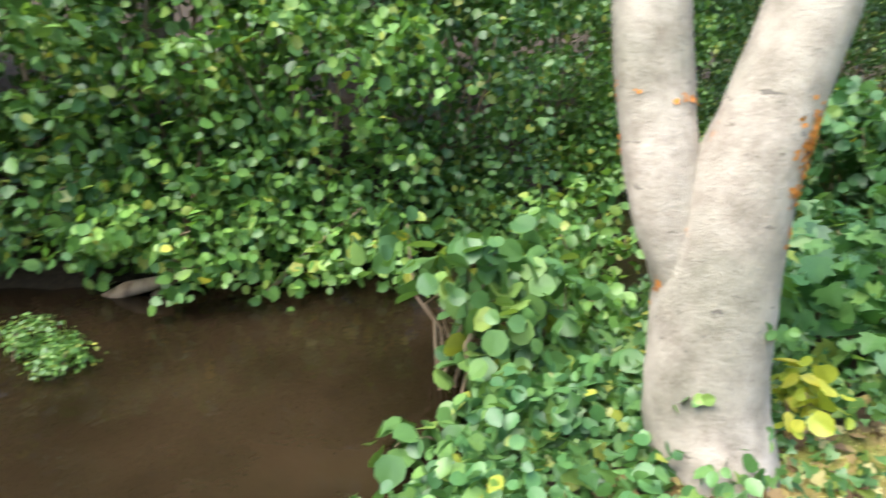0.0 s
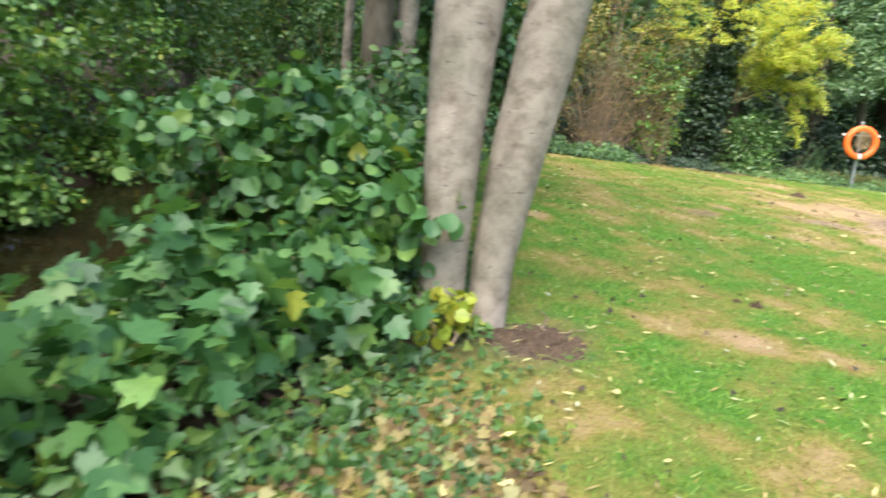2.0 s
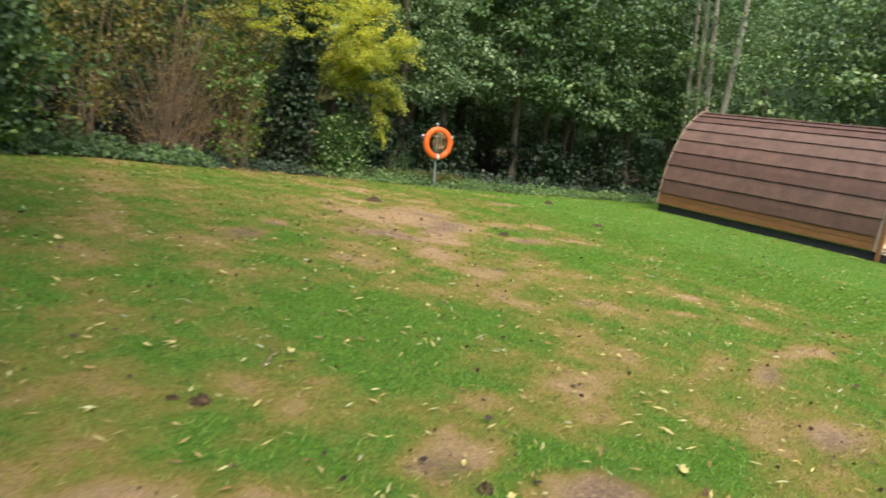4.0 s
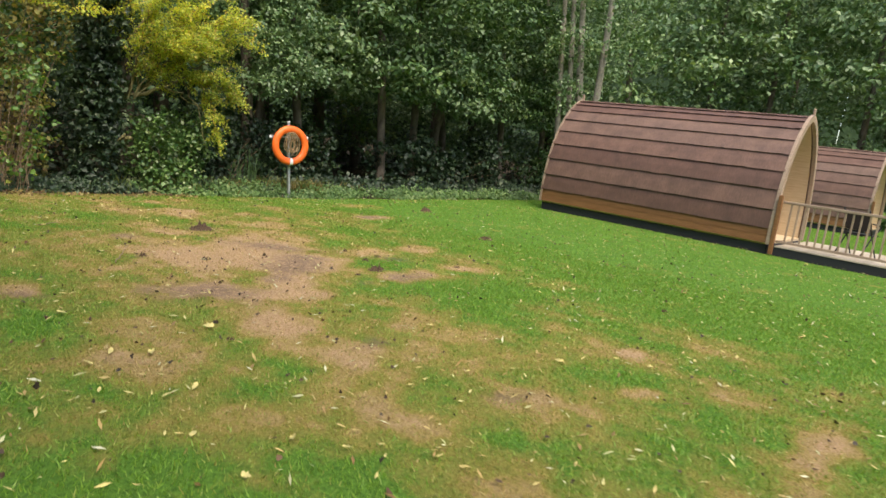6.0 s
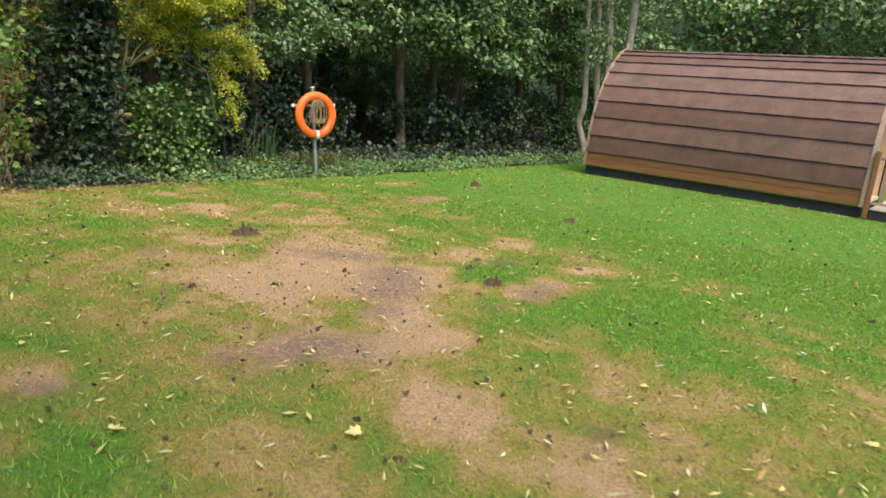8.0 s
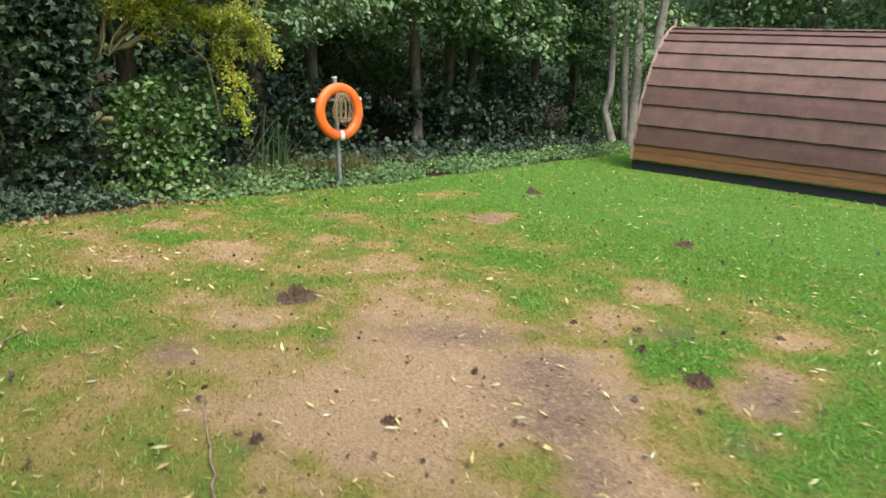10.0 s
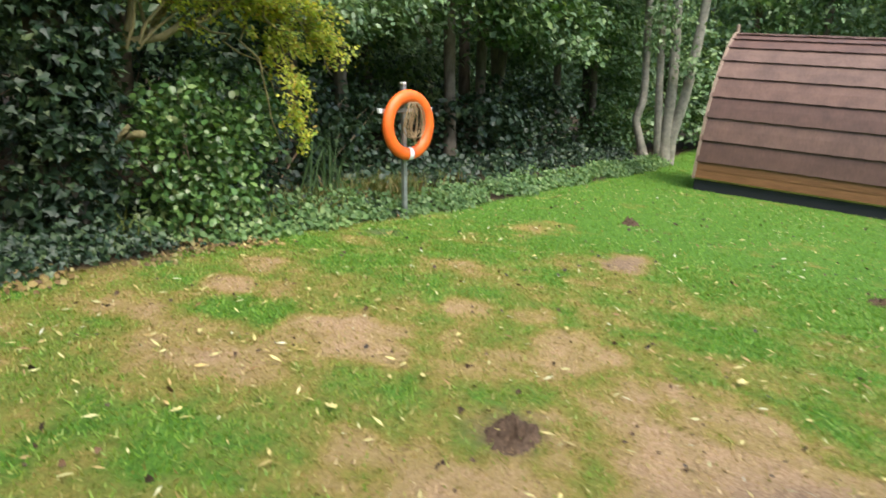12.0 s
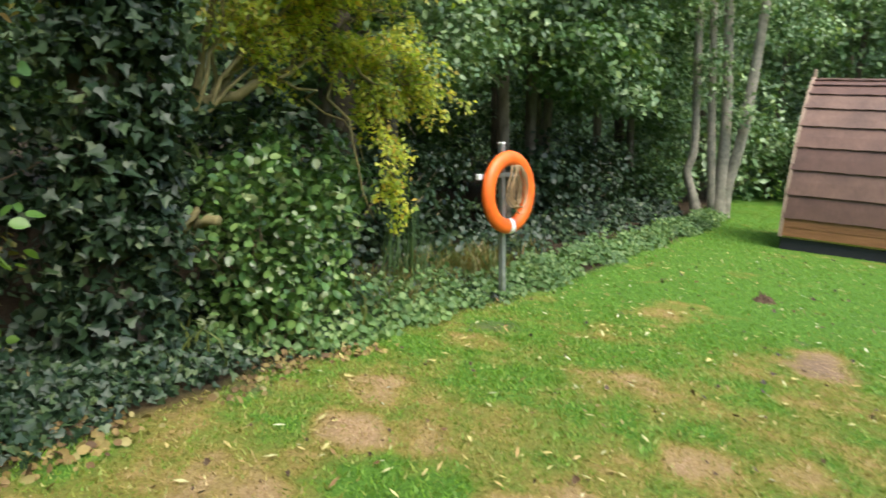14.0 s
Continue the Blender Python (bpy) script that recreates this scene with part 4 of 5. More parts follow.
sprays(yellow_tree, [((0.3, -0.2, 1.5), (1.5, -0.7, 2.3), 0.25, 34, 0.6), ((0.3, -0.2, 1.5), (0.9, -0.8, 2.9), 0.2, 34, 0.65), ((0.7, -0.4, 1.75), (1.65, -0.85, 1.75), 0.22, 34, 0.5), ((1.2, -0.65, 1.95), (1.5, -0.85, 1.05), 0.1, 15, 0.4),
                     ((0.2, -0.2, 1.5), (0.2, -0.8, 2.9), 0.15, 28, 0.6), ((0.5, -0.4, 2.0), (1.9, -0.5, 2.7), 0.2, 34, 0.65), ((0.5, -0.5, 2.2), (1.6, -1.0, 2.9), 0.2, 34, 0.6), ((0.3, -0.4, 2.0), (0.8, -1.0, 2.4), 0.15, 26, 0.5), ((0.1, -0.3, 2.4), (1.2, -0.6, 3.5), 0.2, 34, 0.7)], 84, 12)
# last crown blob, at 6.8 m, is out of view, added to shade the undergrowth
tree("grey_tree", 15.2, 13.0, [[(0, 0, -0.2, 0.14), (0.1, 0, 2, 0.12), (0, 0, 5, 0.08), (0, 0, 9, 0.02)]],
     [(-0.4, -0.5, 3.9, 1.6, 1.1, 1.3, 95), (0.2, -0.8, 2.6, 1.1, 0.8, 0.6, 44), (-0.6, -0.9, 2.1, 0.6, 0.4, 0.3, 16), (0.6, 0.2, 6.8, 2.2, 1.7, 1.2, 50)], M_BARK_DARK, M_LEAF_GREY, "willow-like tree with grey-green leaves over the lawn edge", 0.085, 0.42, 54, spread=0.4, flat=0.4, seed=7,
     limbs=[((0.1, 0, 2.0), (-1.0, -1.1, 2.2), 0.035, 0.006, 0.35), ((0, 0, 2.6), (1.0, -1.1, 2.4), 0.03, 0.006, 0.3), ((-0.3, -0.4, 2.4), (-0.7, -1.3, 1.7), 0.012, 0.004, 0.1), ((-0.9, -0.9, 2.3), (-1.9, -1.3, 1.9), 0.01, 0.003, 0.12), ((-0.9, -1.0, 2.25), (-1.0, -1.5, 1.45), 0.008, 0.003, 0.05), ((0.4, -0.6, 2.6), (1.5, -1.4, 2.1), 0.01, 0.003, 0.15), ((-1.2, -1.0, 2.3), (-1.7, -1.5, 1.5), 0.007, 0.002, 0.1)])
LEAN = [(19.4, 12.6, 0.02), (20.7, 12.6, 0.25), (21.6, 12.7, 0.75), (17.4, 13.6, -0.1), (16.6, 14.4, 0.3), (23.4, 13.2, -0.2), (25.6, 12.4, 0.1), (28.0, 12.0, 0.2)]
# third crown, at 7.2 m, is an unseen addition that darkens the wood's edge
for k, (tx, ty, ln) in enumerate(LEAN):
    tree("wood_tree", tx, ty, [[(0, 0, -0.3, 0.14), (ln * 0.6, 0, 1.3, 0.105), (ln * 1.3, 0, 2.8, 0.11), (ln * 1.8, 0.1, 5.5, 0.08), (ln * 2, 0.1, 9, 0.02)]],
         [(ln * 1.3, -0.4, 4.8, 2.0, 1.6, 2.0, 66), (ln, -0.9, 3.0, 1.5, 0.8, 0.8, 24), (ln, -1.0, 7.2, 2.3, 1.9, 1.3, 26)], M_BARK_MID, (M_LEAF_DARK, M_LEAF_GREY)[k % 2], "leaning tree with dull brown trunk and grey-green leaves", 0.135, 0.62, 84, spread=0.4, flat=0.38, seed=50 + k, group="trees of the wood")
tree("stem_cluster", 25.1, 9.55, [[(-0.1, 0.3, -0.2, 0.16), (-0.1, 0.5, 0.6, 0.10), (-0.1, 0.62, 1.0, 0.095), (-0.1, 0.44, 1.5, 0.09), (-0.1, 0.45, 3.4, 0.09), (-0.1, 0.4, 6, 0.07), (-0.2, 0.4, 10, 0.02)], [(0.0, -0.1, -0.2, 0.2), (0.0, -0.12, 0.8, 0.13), (0.0, -0.2, 2.1, 0.12), (0.0, -0.15, 5.6, 0.09), (0.0, -0.1, 10, 0.02)],
                                 [(0.04, -0.16, -0.2, 0.17), (0.05, -0.24, 0.7, 0.13), (0.08, -0.5, 1.7, 0.12), (0.1, -0.72, 3.2, 0.11), (0.1, -1.0, 5.6, 0.09), (0.1, -1.3, 10, 0.02)], [(-0.05, 0.05, 0.0, 0.10), (-0.05, 0.12, 2.4, 0.09), (0.0, 0.15, 6, 0.07), (0.0, 0.2, 10, 0.02)]],
     [(0.2, -0.3, 7.2, 2.0, 2.2, 2.0, 100), (0.6, -0.6, 4.6, 1.0, 1.4, 0.6, 30), (-0.5, 0.3, 3.2, 0.4, 0.5, 0.5, 14), (-0.6, 0.3, 4.6, 0.7, 0.9, 0.6, 22), (-0.4, -0.6, 2.4, 0.3, 0.4, 0.3, 8)], M_BARK_STEM, M_LEAF_GREY, "cluster of pale slender stems from one base", 0.12, 0.42, 30, seed=8)
r_far = np.random.default_rng(77)
BACK = [(6 + 2.4 * k + r_far.uniform(-0.6, 0.6), 15.5 + r_far.uniform(-0.8, 1.5)) for k in range(10)] + [(30 + 3.2 * k, 13.0 - 2.2 * k + r_far.uniform(-1, 1)) for k in range(3)] + [(38.0 + r_far.uniform(-1.5, 1.5), 6.0 - 3.6 * k) for k in range(7)] + \
       [(44.0 + r_far.uniform(-1.5, 1.5), 10 - 4.2 * k) for k in range(7)] + [(8 + 3.5 * k, 20.5 + r_far.uniform(-1, 1)) for k in range(8)]
for k, (tx, ty) in enumerate(BACK):
    s = 1.0 + 0.5 * (tx > 30)
    tree("wood_tree", tx, ty, [[(0, 0, -0.3, 0.2), (0.1, 0, 2, 0.16), (0.1, 0, 6, 0.1), (0.1, 0, 10 * s, 0.02)]],
         [(0, 0, 5.4 * s, 2.4 * s, 2.2 * s, 3.2 * s, 84), (0, 0, 1.9, 2.2 * s, 1.6 * s, 1.5, 40 if tx > 28 else 18)], M_BARK_DARK, M_LEAF_GREY if tx > 28 else (M_LEAF_DARK, M_LEAF_DARK, M_LEAF_MID, M_LEAF_GREY)[k % 4], "tall leafy tree deep in the wood", 0.155 * s, 0.8 * s, 84, spread=0.45, flat=0.4, seed=80 + k, group="trees of the wood")


# low growth along the lawn's edge
def edge_growth(name, n, d0, d1, x0, x1, tall, leaf, size, template, label, seed, y0=-9, y1=30, per=5):
    r = np.random.default_rng(seed)
    x, y = r.uniform(x0, x1, n * 14), r.uniform(max(y0, -1), min(y1, 13), n * 14)
    d = -lawn_dist(x, y)
    hgt = height(x, y)
    ok = (d > d0 + 0.12 * rough_noise(3 * x, 3 * y)) & (d < d1) & (hgt > WATER + 0.02) & (y > y0) & (y < y1) & (x > along(NEAR_BANK, y))
    ok &= rough_noise(1.6 * x + seed, 1.6 * y) + r.normal(0, 0.22, len(x)) > -0.12
    x, y, d = x[ok][:n], y[ok][:n], d[ok][:n]
    top = tall * r.uniform(0.3, 1.2, len(x)) * (0.85 + 0.6 * rough_noise(2.1 * x, 2.1 * y + seed)) * smooth(d0 - 0.25, d0 + 0.35, d)
    p = np.repeat(np.stack([x, y, height(x, y)], -1), per, 0)
    up = np.repeat(top, per) * r.uniform(0.15, 1.0, len(p))
    p[:, 2] += up + 0.015
    p[:, :2] += r.normal(0, 0.05, (len(p), 2))
    v, f = leaf_arrays(p, np.array((-0.25, -0.45, 0.8)), size * r.uniform(0.55, 1.3, len(p)), template, 0.55, r)
    return tagged(link_mesh(name, v, f, leaf), label, "ground cover", kind="stuff")


M_LITTER = leaf_material("leaf_litter", [(0.0, (0.075, 0.0413, 0.0188)), (0.4, (0.165, 0.105, 0.0375)), (0.8, (0.255, 0.195, 0.0675)), (1.0, (0.3, 0.27, 0.12))], rough=0.75, trans=0.1)
edge_growth("ivy_ground_cover", 3200, 0.12, 1.3, 8.5, 14.5, 0.2, M_LEAF_IVY_SHADE, 0.048, T_IVY, "dark ivy creeping along the lawn's edge", 1, y0=9)
edge_growth("nettles", 2600, 0.0, 0.6, 12.5, 25.0, 0.24, M_NETTLE, 0.058, T_OVAL, "pale green nettles along the lawn's edge", 2, y0=8)
edge_growth("bank_ground_cover", 3600, 0.05, 2.2, -0.2, 5.0, 0.22, M_LEAF_MID, 0.06, T_IVY, "ivy and low leaves covering the stream bank", 3, y1=9, y0=-1)
edge_growth("ivy_ground_cover", 1500, 0.0, 1.5, 4.5, 9.5, 0.3, M_LEAF_DARK, 0.08, T_IVY, "dark leaves creeping along the lawn's corner", 4, y0=8)
edge_growth("bank_weeds", 520, -0.55, 0.2, 0.8, 3.2, 0.05, M_LEAF_MID, 0.04, T_IVY, "small green weeds among the fallen leaves", 9, y1=2.4, y0=-1, per=3)
edge_growth("leaf_litter", 800, -0.7, 0.3, 0.8, 3.0, 0.015, M_LITTER, 0.042, T_LOBED, "yellow and brown fallen leaves under the bank trees", 5, y1=1.8, y0=-1, per=2)

edge_growth("leaf_litter", 520, -0.14, 0.25, 9.3, 12.6, 0.015, M_LITTER, 0.045, T_OVAL, "brown fallen leaves along the lawn's edge", 8, y0=9, per=2)
# shade on the wood's floor painted with the dark ivy colour
edge_growth("undergrowth", 1800, 1.0, 3.2, 9.0, 27.0, 0.35, M_LEAF_IVY_SHADE, 0.09, T_OVAL, "low growth on the wood's floor, leaves coloured dark for shade", 6, y0=9, y1=14)
edge_growth("nettles", 700, 0.05, 0.7, 11.8, 14.2, 0.22, M_NETTLE, 0.058, T_OVAL, "pale green nettles among the ivy", 7, y0=9)


def blades(name, n, x, y, rx, ry, tall, mat, label, seed, width=0.012, lean=0.35):
    r = np.random.default_rng(seed)
    px, py = x + r.normal(0, rx, n), y + r.normal(0, ry, n)
    b = np.stack([px, py, height(px, py) - 0.02], -1)
    h = tall * r.uniform(0.5, 1.15, n)
    d = r.normal(0, lean, (n, 2))
    th = r.uniform(0, 6.28, n)
    side = np.stack([np.cos(th), np.sin(th), np.zeros(n)], -1) * width
    mid = b + np.stack([d[:, 0] * h * 0.35, d[:, 1] * h * 0.35, h * 0.6], -1)
    tip = b + np.stack([d[:, 0] * h, d[:, 1] * h, h * (1 - 0.25 * np.abs(d[:, 0]))], -1)
    v = np.stack([b - side, b + side, mid - side * 0.8, mid + side * 0.8, tip], 1).reshape(-1, 3)
    f = (np.array([(0, 1, 3), (0, 3, 2), (2, 3, 4)])[None] + (np.arange(n) * 5)[:, None, None]).reshape(-1, 3)
    return tagged(link_mesh(name, v, f, mat), label, "tall grass", kind="stuff")


blades("sedge", 1500, 14.6, 11.55, 1.1, 0.22, 0.3, M_SEDGE, "dry yellow-brown sedge in the wood's shade", 1)
blades("iris_leaves", 40, 14.1, 11.6, 0.22, 0.12, 1.0, M_IRIS, "tall sword-shaped iris leaves behind the lawn", 2, 0.010, 0.2)

shrub(-1.76, 0.21, [(0, 0, 0.32, 0.26, 0.14, 0.1, 26), (0.2, -0.12, 0.3, 0.12, 0.1, 0.06, 10)], M_LEAF_BANK, "tuft of green water weed standing in the stream", 0.03, 0.07, 24, T_DIAMOND, 3, name="water_weed", seed=70, category="water plant")


def driftwood(pts, rad, label, seed):
    v, f = tube_arrays(np.array(pts), np.linspace(rad, rad * 0.45, len(pts)), 8, 0.12, seed)
    return tagged(link_mesh("driftwood", v, f, M_DRIFT, smooth=True), label, "branch", "dead branches in the stream")


M_DRIFT = bark_material("bark_drift", (0.16, 0.10, 0.06), (0.34, 0.24, 0.15), None, 16.0, False)
driftwood([(-2.15, 0.75, -0.62), (-1.95, 0.85, -0.46), (-1.75, 0.98, -0.40), (-1.6, 1.15, -0.28)], 0.06, "broken pale branch lying at the water's edge", 1)
driftwood([(-1.85, 0.86, -0.60), (-1.8, 1.05, -0.38), (-1.9, 1.35, -0.05), (-2.05, 1.6, 0.25)], 0.028, "dead leaning branch at the water's edge", 2)
driftwood([(-1.35, 1.2, -0.58), (-1.2, 1.5, -0.30), (-0.95, 1.8, 0.0)], 0.02, "thin dead branch rising from the stream", 3)

# ---- lifebuoy on its post ----
M_STEEL, _n, _l, _b = material("galvanised_steel", (0.42, 0.43, 0.43), 0.45, 0.8)
_l.new(ramp(_n, _l, noise_tex(_n, _l, 14.0, 4.0), [(0.3, (0.30, 0.31, 0.31)), (0.7, (0.52, 0.53, 0.52))]), _b.inputs["Base Color"])
M_ORANGE, _n, _l, _b = material("orange_plastic", (0.85, 0.14, 0.015), 0.45)
_l.new(ramp(_n, _l, noise_tex(_n, _l, 9.0, 4.0), [(0.3, (0.72, 0.11, 0.015)), (0.7, (0.90, 0.17, 0.02))]), _b.inputs["Base Color"])
M_TAPE = material("white_tape", (0.75, 0.76, 0.75), 0.4)[0]
M_ROPE, _n, _l, _b = material("rope", (0.30, 0.21, 0.11), 0.9)
bump(_n, _l, _b, noise_tex(_n, _l, 160.0, 2.0), 0.6, 0.004)


def lifebuoy():
    gz = float(height(14.387, 10.76))
    post = thing("lifebuoy_post", 14.387, 10.76, gz, "galvanised steel post holding a lifebuoy", "post", rz=-16.0)
    lean = pose(14.387, 10.76, gz, -4.9, -2.0, 0) @ pose(0, 0, 0, 0, 0, -16.0)
    post.matrix_basis = lean
    bm = bmesh.new()
    box(bm, -0.025, -0.025, -0.15, 0.025, 0.025, 1.42, 0.006)
    part("pole", bm, M_STEEL, post)
    bm = bmesh.new()
    box(bm, -0.385, -0.045, 1.13, 0.345, -0.0255, 1.17, 0.004)
    part("crossbar", bm, M_STEEL, post)
    for sx in (-0.40, 0.345):
        bm = bmesh.new()
        box(bm, sx, -0.06, 1.125, sx + 0.04, -0.02, 1.175, 0.006)
        part("peg", bm, M_TAPE, post, "white plastic end of the crossbar")
    bm = bmesh.new()
    box(bm, -0.028, -0.028, 1.421, 0.028, 0.028, 1.44, 0.006)
    part("cap", bm, M_TAPE, post)
    m = lean @ Matrix.Translation((0.0, -0.08, 0.995))
    buoy = new("lifebuoy")
    buoy.matrix_basis = m
    tagged(buoy, "orange ring lifebuoy with white band, hung on a post", "lifebuoy")
    R, a = 0.302, 0.068
    th = np.linspace(0, 2 * np.pi, 49)[:-1]
    ph = np.linspace(0, 2 * np.pi, 17)[:-1]
    T, P = np.meshgrid(th, ph, indexing="ij")
    rr = R + a * 1.0 * np.cos(P)
    v = np.stack([rr * np.cos(T), 0.75 * a * np.sin(P), rr * np.sin(T)], -1).reshape(-1, 3)
    i, j = np.meshgrid(np.arange(48), np.arange(16), indexing="ij")
    f = np.stack([i * 16 + j, ((i + 1) % 48) * 16 + j, ((i + 1) % 48) * 16 + (j + 1) % 16, i * 16 + (j + 1) % 16], -1).reshape(-1, 4)
    link_mesh("ring", v, f, M_ORANGE, buoy, smooth=True)
    t2 = np.linspace(-1.67, -1.47, 5)
    T, P = np.meshgrid(t2, ph, indexing="ij")
    rr = R + (a + 0.003) * np.cos(P)
    v = np.stack([rr * np.cos(T), 0.75 * (a + 0.004) * np.sin(P), rr * np.sin(T)], -1).reshape(-1, 3)
    i, j = np.meshgrid(np.arange(4), np.arange(16), indexing="ij")
    f = np.stack([i * 16 + j, (i + 1) * 16 + j, (i + 1) * 16 + (j + 1) % 16, i * 16 + (j + 1) % 16], -1).reshape(-1, 4)
    link_mesh("band", v, f, M_TAPE, buoy, "white reflective band", smooth=True)
    # throwing line hanging in loops inside the ring
    r = np.random.default_rng(3)
    coil = new("throwing_line")
    coil.matrix_basis = m
    tagged(coil, "tan throwing rope hanging in loops inside the ring", "rope")
    for k in range(8):
        w, d, x0 = r.uniform(0.03, 0.12), r.uniform(0.3, 0.52), r.uniform(-0.09, 0.07)
        t = np.linspace(0, 2 * np.pi, 26)
        p = np.stack([x0 + w * np.sin(t) * (1 - 0.4 * np.cos(t)), -0.05 - 0.012 * k + 0.012 * np.cos(3 * t), 0.24 - d * (1 - np.cos(t)) / 2], -1)
        v, f = tube_arrays(p, np.full(26, 0.006), 6, ends=False)
        link_mesh("loop", v, f, M_ROPE, coil, smooth=True)


lifebuoy()

# ---- camping pods ----
M_SHINGLE, _n, _l, _b = material("brown_shingle", (0.15, 0.085, 0.065), 0.72, spec=0.4)
_o = _n.new("ShaderNodeObjectInfo")
_c = ramp(_n, _l, _o.outputs["Random"], [(0.0, (0.105, 0.056, 0.042)), (0.5, (0.15, 0.084, 0.063)), (1.0, (0.165, 0.105, 0.080))])
_c = mix_col(_n, _l, 1.0, _c, ramp(_n, _l, noise_tex(_n, _l, 3.0, 5.0, 0.6, (1, 1, 1)), [(0.3, (0.72, 0.72, 0.74)), (0.7, (1.2, 1.18, 1.15))]), "MULTIPLY")
_c = mix_col(_n, _l, 0.5, _c, ramp(_n, _l, noise_tex(_n, _l, 26.0, 4.0, 0.7, (1, 1.6, 0.3)), [(0.3, (0.62, 0.6, 0.6)), (0.7, (1.25, 1.25, 1.25))]), "MULTIPLY")
_l.new(_c, _b.inputs["Base Color"])
bump(_n, _l, _b, noise_tex(_n, _l, 180.0, 3.0, 0.7), 0.5, 0.005)


def wood(name, a, b2, scale=6.0, rough=0.65):
    m, n, l, b = material(name, a, rough, spec=0.3)
    g = noise_tex(n, l, scale, 6.0, 0.65, (6, 0.5, 6))
    o = n.new("ShaderNodeObjectInfo")
    c = mix_col(n, l, 1.0, ramp(n, l, g, [(0.3, a), (0.7, b2)]), ramp(n, l, o.outputs["Random"], [(0.0, (0.8, 0.8, 0.8)), (1.0, (1.15, 1.15, 1.15))]), "MULTIPLY")
    l.new(c, b.inputs["Base Color"])
    bump(n, l, b, g, 0.3, 0.006)
    return m


M_LARCH = wood("larch_board", (0.15, 0.068, 0.026), (0.235, 0.112, 0.046))
M_FRAME = wood("weathered_timber", (0.27, 0.19, 0.13), (0.40, 0.30, 0.22))
M_LINING = wood("pale_lining_board", (0.48, 0.36, 0.22), (0.62, 0.49, 0.33))
M_DECK = wood("deck_board", (0.40, 0.33, 0.25), (0.55, 0.48, 0.38))
M_BLACK = material("black_plinth", (0.018, 0.018, 0.022), 0.7)[0]
M_METAL = material("black_metal", (0.02, 0.02, 0.022), 0.4, 0.5)[0]
POD_W, POD_H, POD_L, SILL = 1.238, 2.547, 5.308, 0.223


def arch(u, grow=0.0):
    """A point of the pod's pointed-arch outline; u runs from sill (0) to ridge (1)."""
    return (POD_W + grow) * (1 - u ** 2.45) ** 0.68, SILL + (POD_H + grow) * u


def arch_table(n=400):
    us = 1 - np.linspace(1, 0, n) ** 1.6
    x, z = arch(us)
    s = np.concatenate([[0], np.cumsum(np.hypot(np.diff(x), np.diff(z)))])
    return us, s


def strip_mesh(name, u0, u1, lift0, lift1, side, mat, parent, ragged=0.0, y0=0.0, y1=POD_L, thick=0.014, seed=0):
    """A long board or shingle course lying on the arch, its lower edge proud of the one below."""
    n = 60 if ragged else 1
    r = np.random.default_rng(seed)
    ys = np.linspace(y0, y1, n + 1)
    vs = []
    for k, (u, lift) in enumerate(((u0, lift0), ((u0 + u1) / 2, (lift0 + lift1) / 2), (u1, lift1))):
        x, z = arch(u)
        du = 1e-3
        xa, za = arch(min(1, u + du))
        xb, zb = arch(max(0, u - du))
        nx, nz = (za - zb), -(xa - xb)
        q = math.hypot(nx, nz)
        nx, nz = nx / q, nz / q
        for inner in (0, 1):
            l2 = lift - inner * thick
            row = np.stack([np.full(n + 1, side * (x + nx * l2)), ys, np.full(n + 1, z + nz * l2)], -1)
            if k == 0:
                row[:, 2] += r.normal(0, ragged, n + 1)
            vs.append(row)
    v = np.concatenate(vs)
    m = n + 1
    f = []
    order = [0, 2, 4, 5, 3, 1]           # round the cross-section
    for a in range(6):
        p, q = order[a] * m, order[(a + 1) % 6] * m
        i = np.arange(n)
        f.append(np.stack([p + i, p + i + 1, q + i + 1, q + i], -1))
    for e in (0, n):
        f.append(np.array([[0 * m + e, 2 * m + e, 3 * m + e, 1 * m + e], [2 * m + e, 4 * m + e, 5 * m + e, 3 * m + e]]))
    return link_mesh(name, v, np.concatenate(f), mat, parent, flat=True)


def arch_band(name, y0, y1, grow_in, grow_out, mat, parent, n=28):
    """A band of timber that follows the arch on both sides."""
    us = 1 - np.linspace(1, 0, n) ** 1.6
    rows = []
    for g in (grow_in, grow_out):
        x, z = (POD_W + g) * (1 - us ** 2.45) ** 0.68, SILL - 0.02 + (POD_H + 0.02 + g * 1.15) * us
        half = np.stack([x, z], -1)
        rows.append(np.concatenate([half, (half * (-1, 1))[::-1][1:]]))
    k = len(rows[0])
    v = np.concatenate([np.stack([rw[:, 0], np.full(k, y), rw[:, 1]], -1) for rw in rows for y in (y0, y1)])
    i = np.arange(k - 1)
    f = [np.stack([a * k + i, a * k + i + 1, b * k + i + 1, b * k + i], -1) for a, b in ((0, 1), (1, 3), (3, 2), (2, 0))]
    f.append(np.array([[0, k, 3 * k, 2 * k], [k - 1, 2 * k - 1, 4 * k - 1, 3 * k - 1]]))
    return link_mesh(name, v, np.concatenate(f), mat, parent, flat=True)


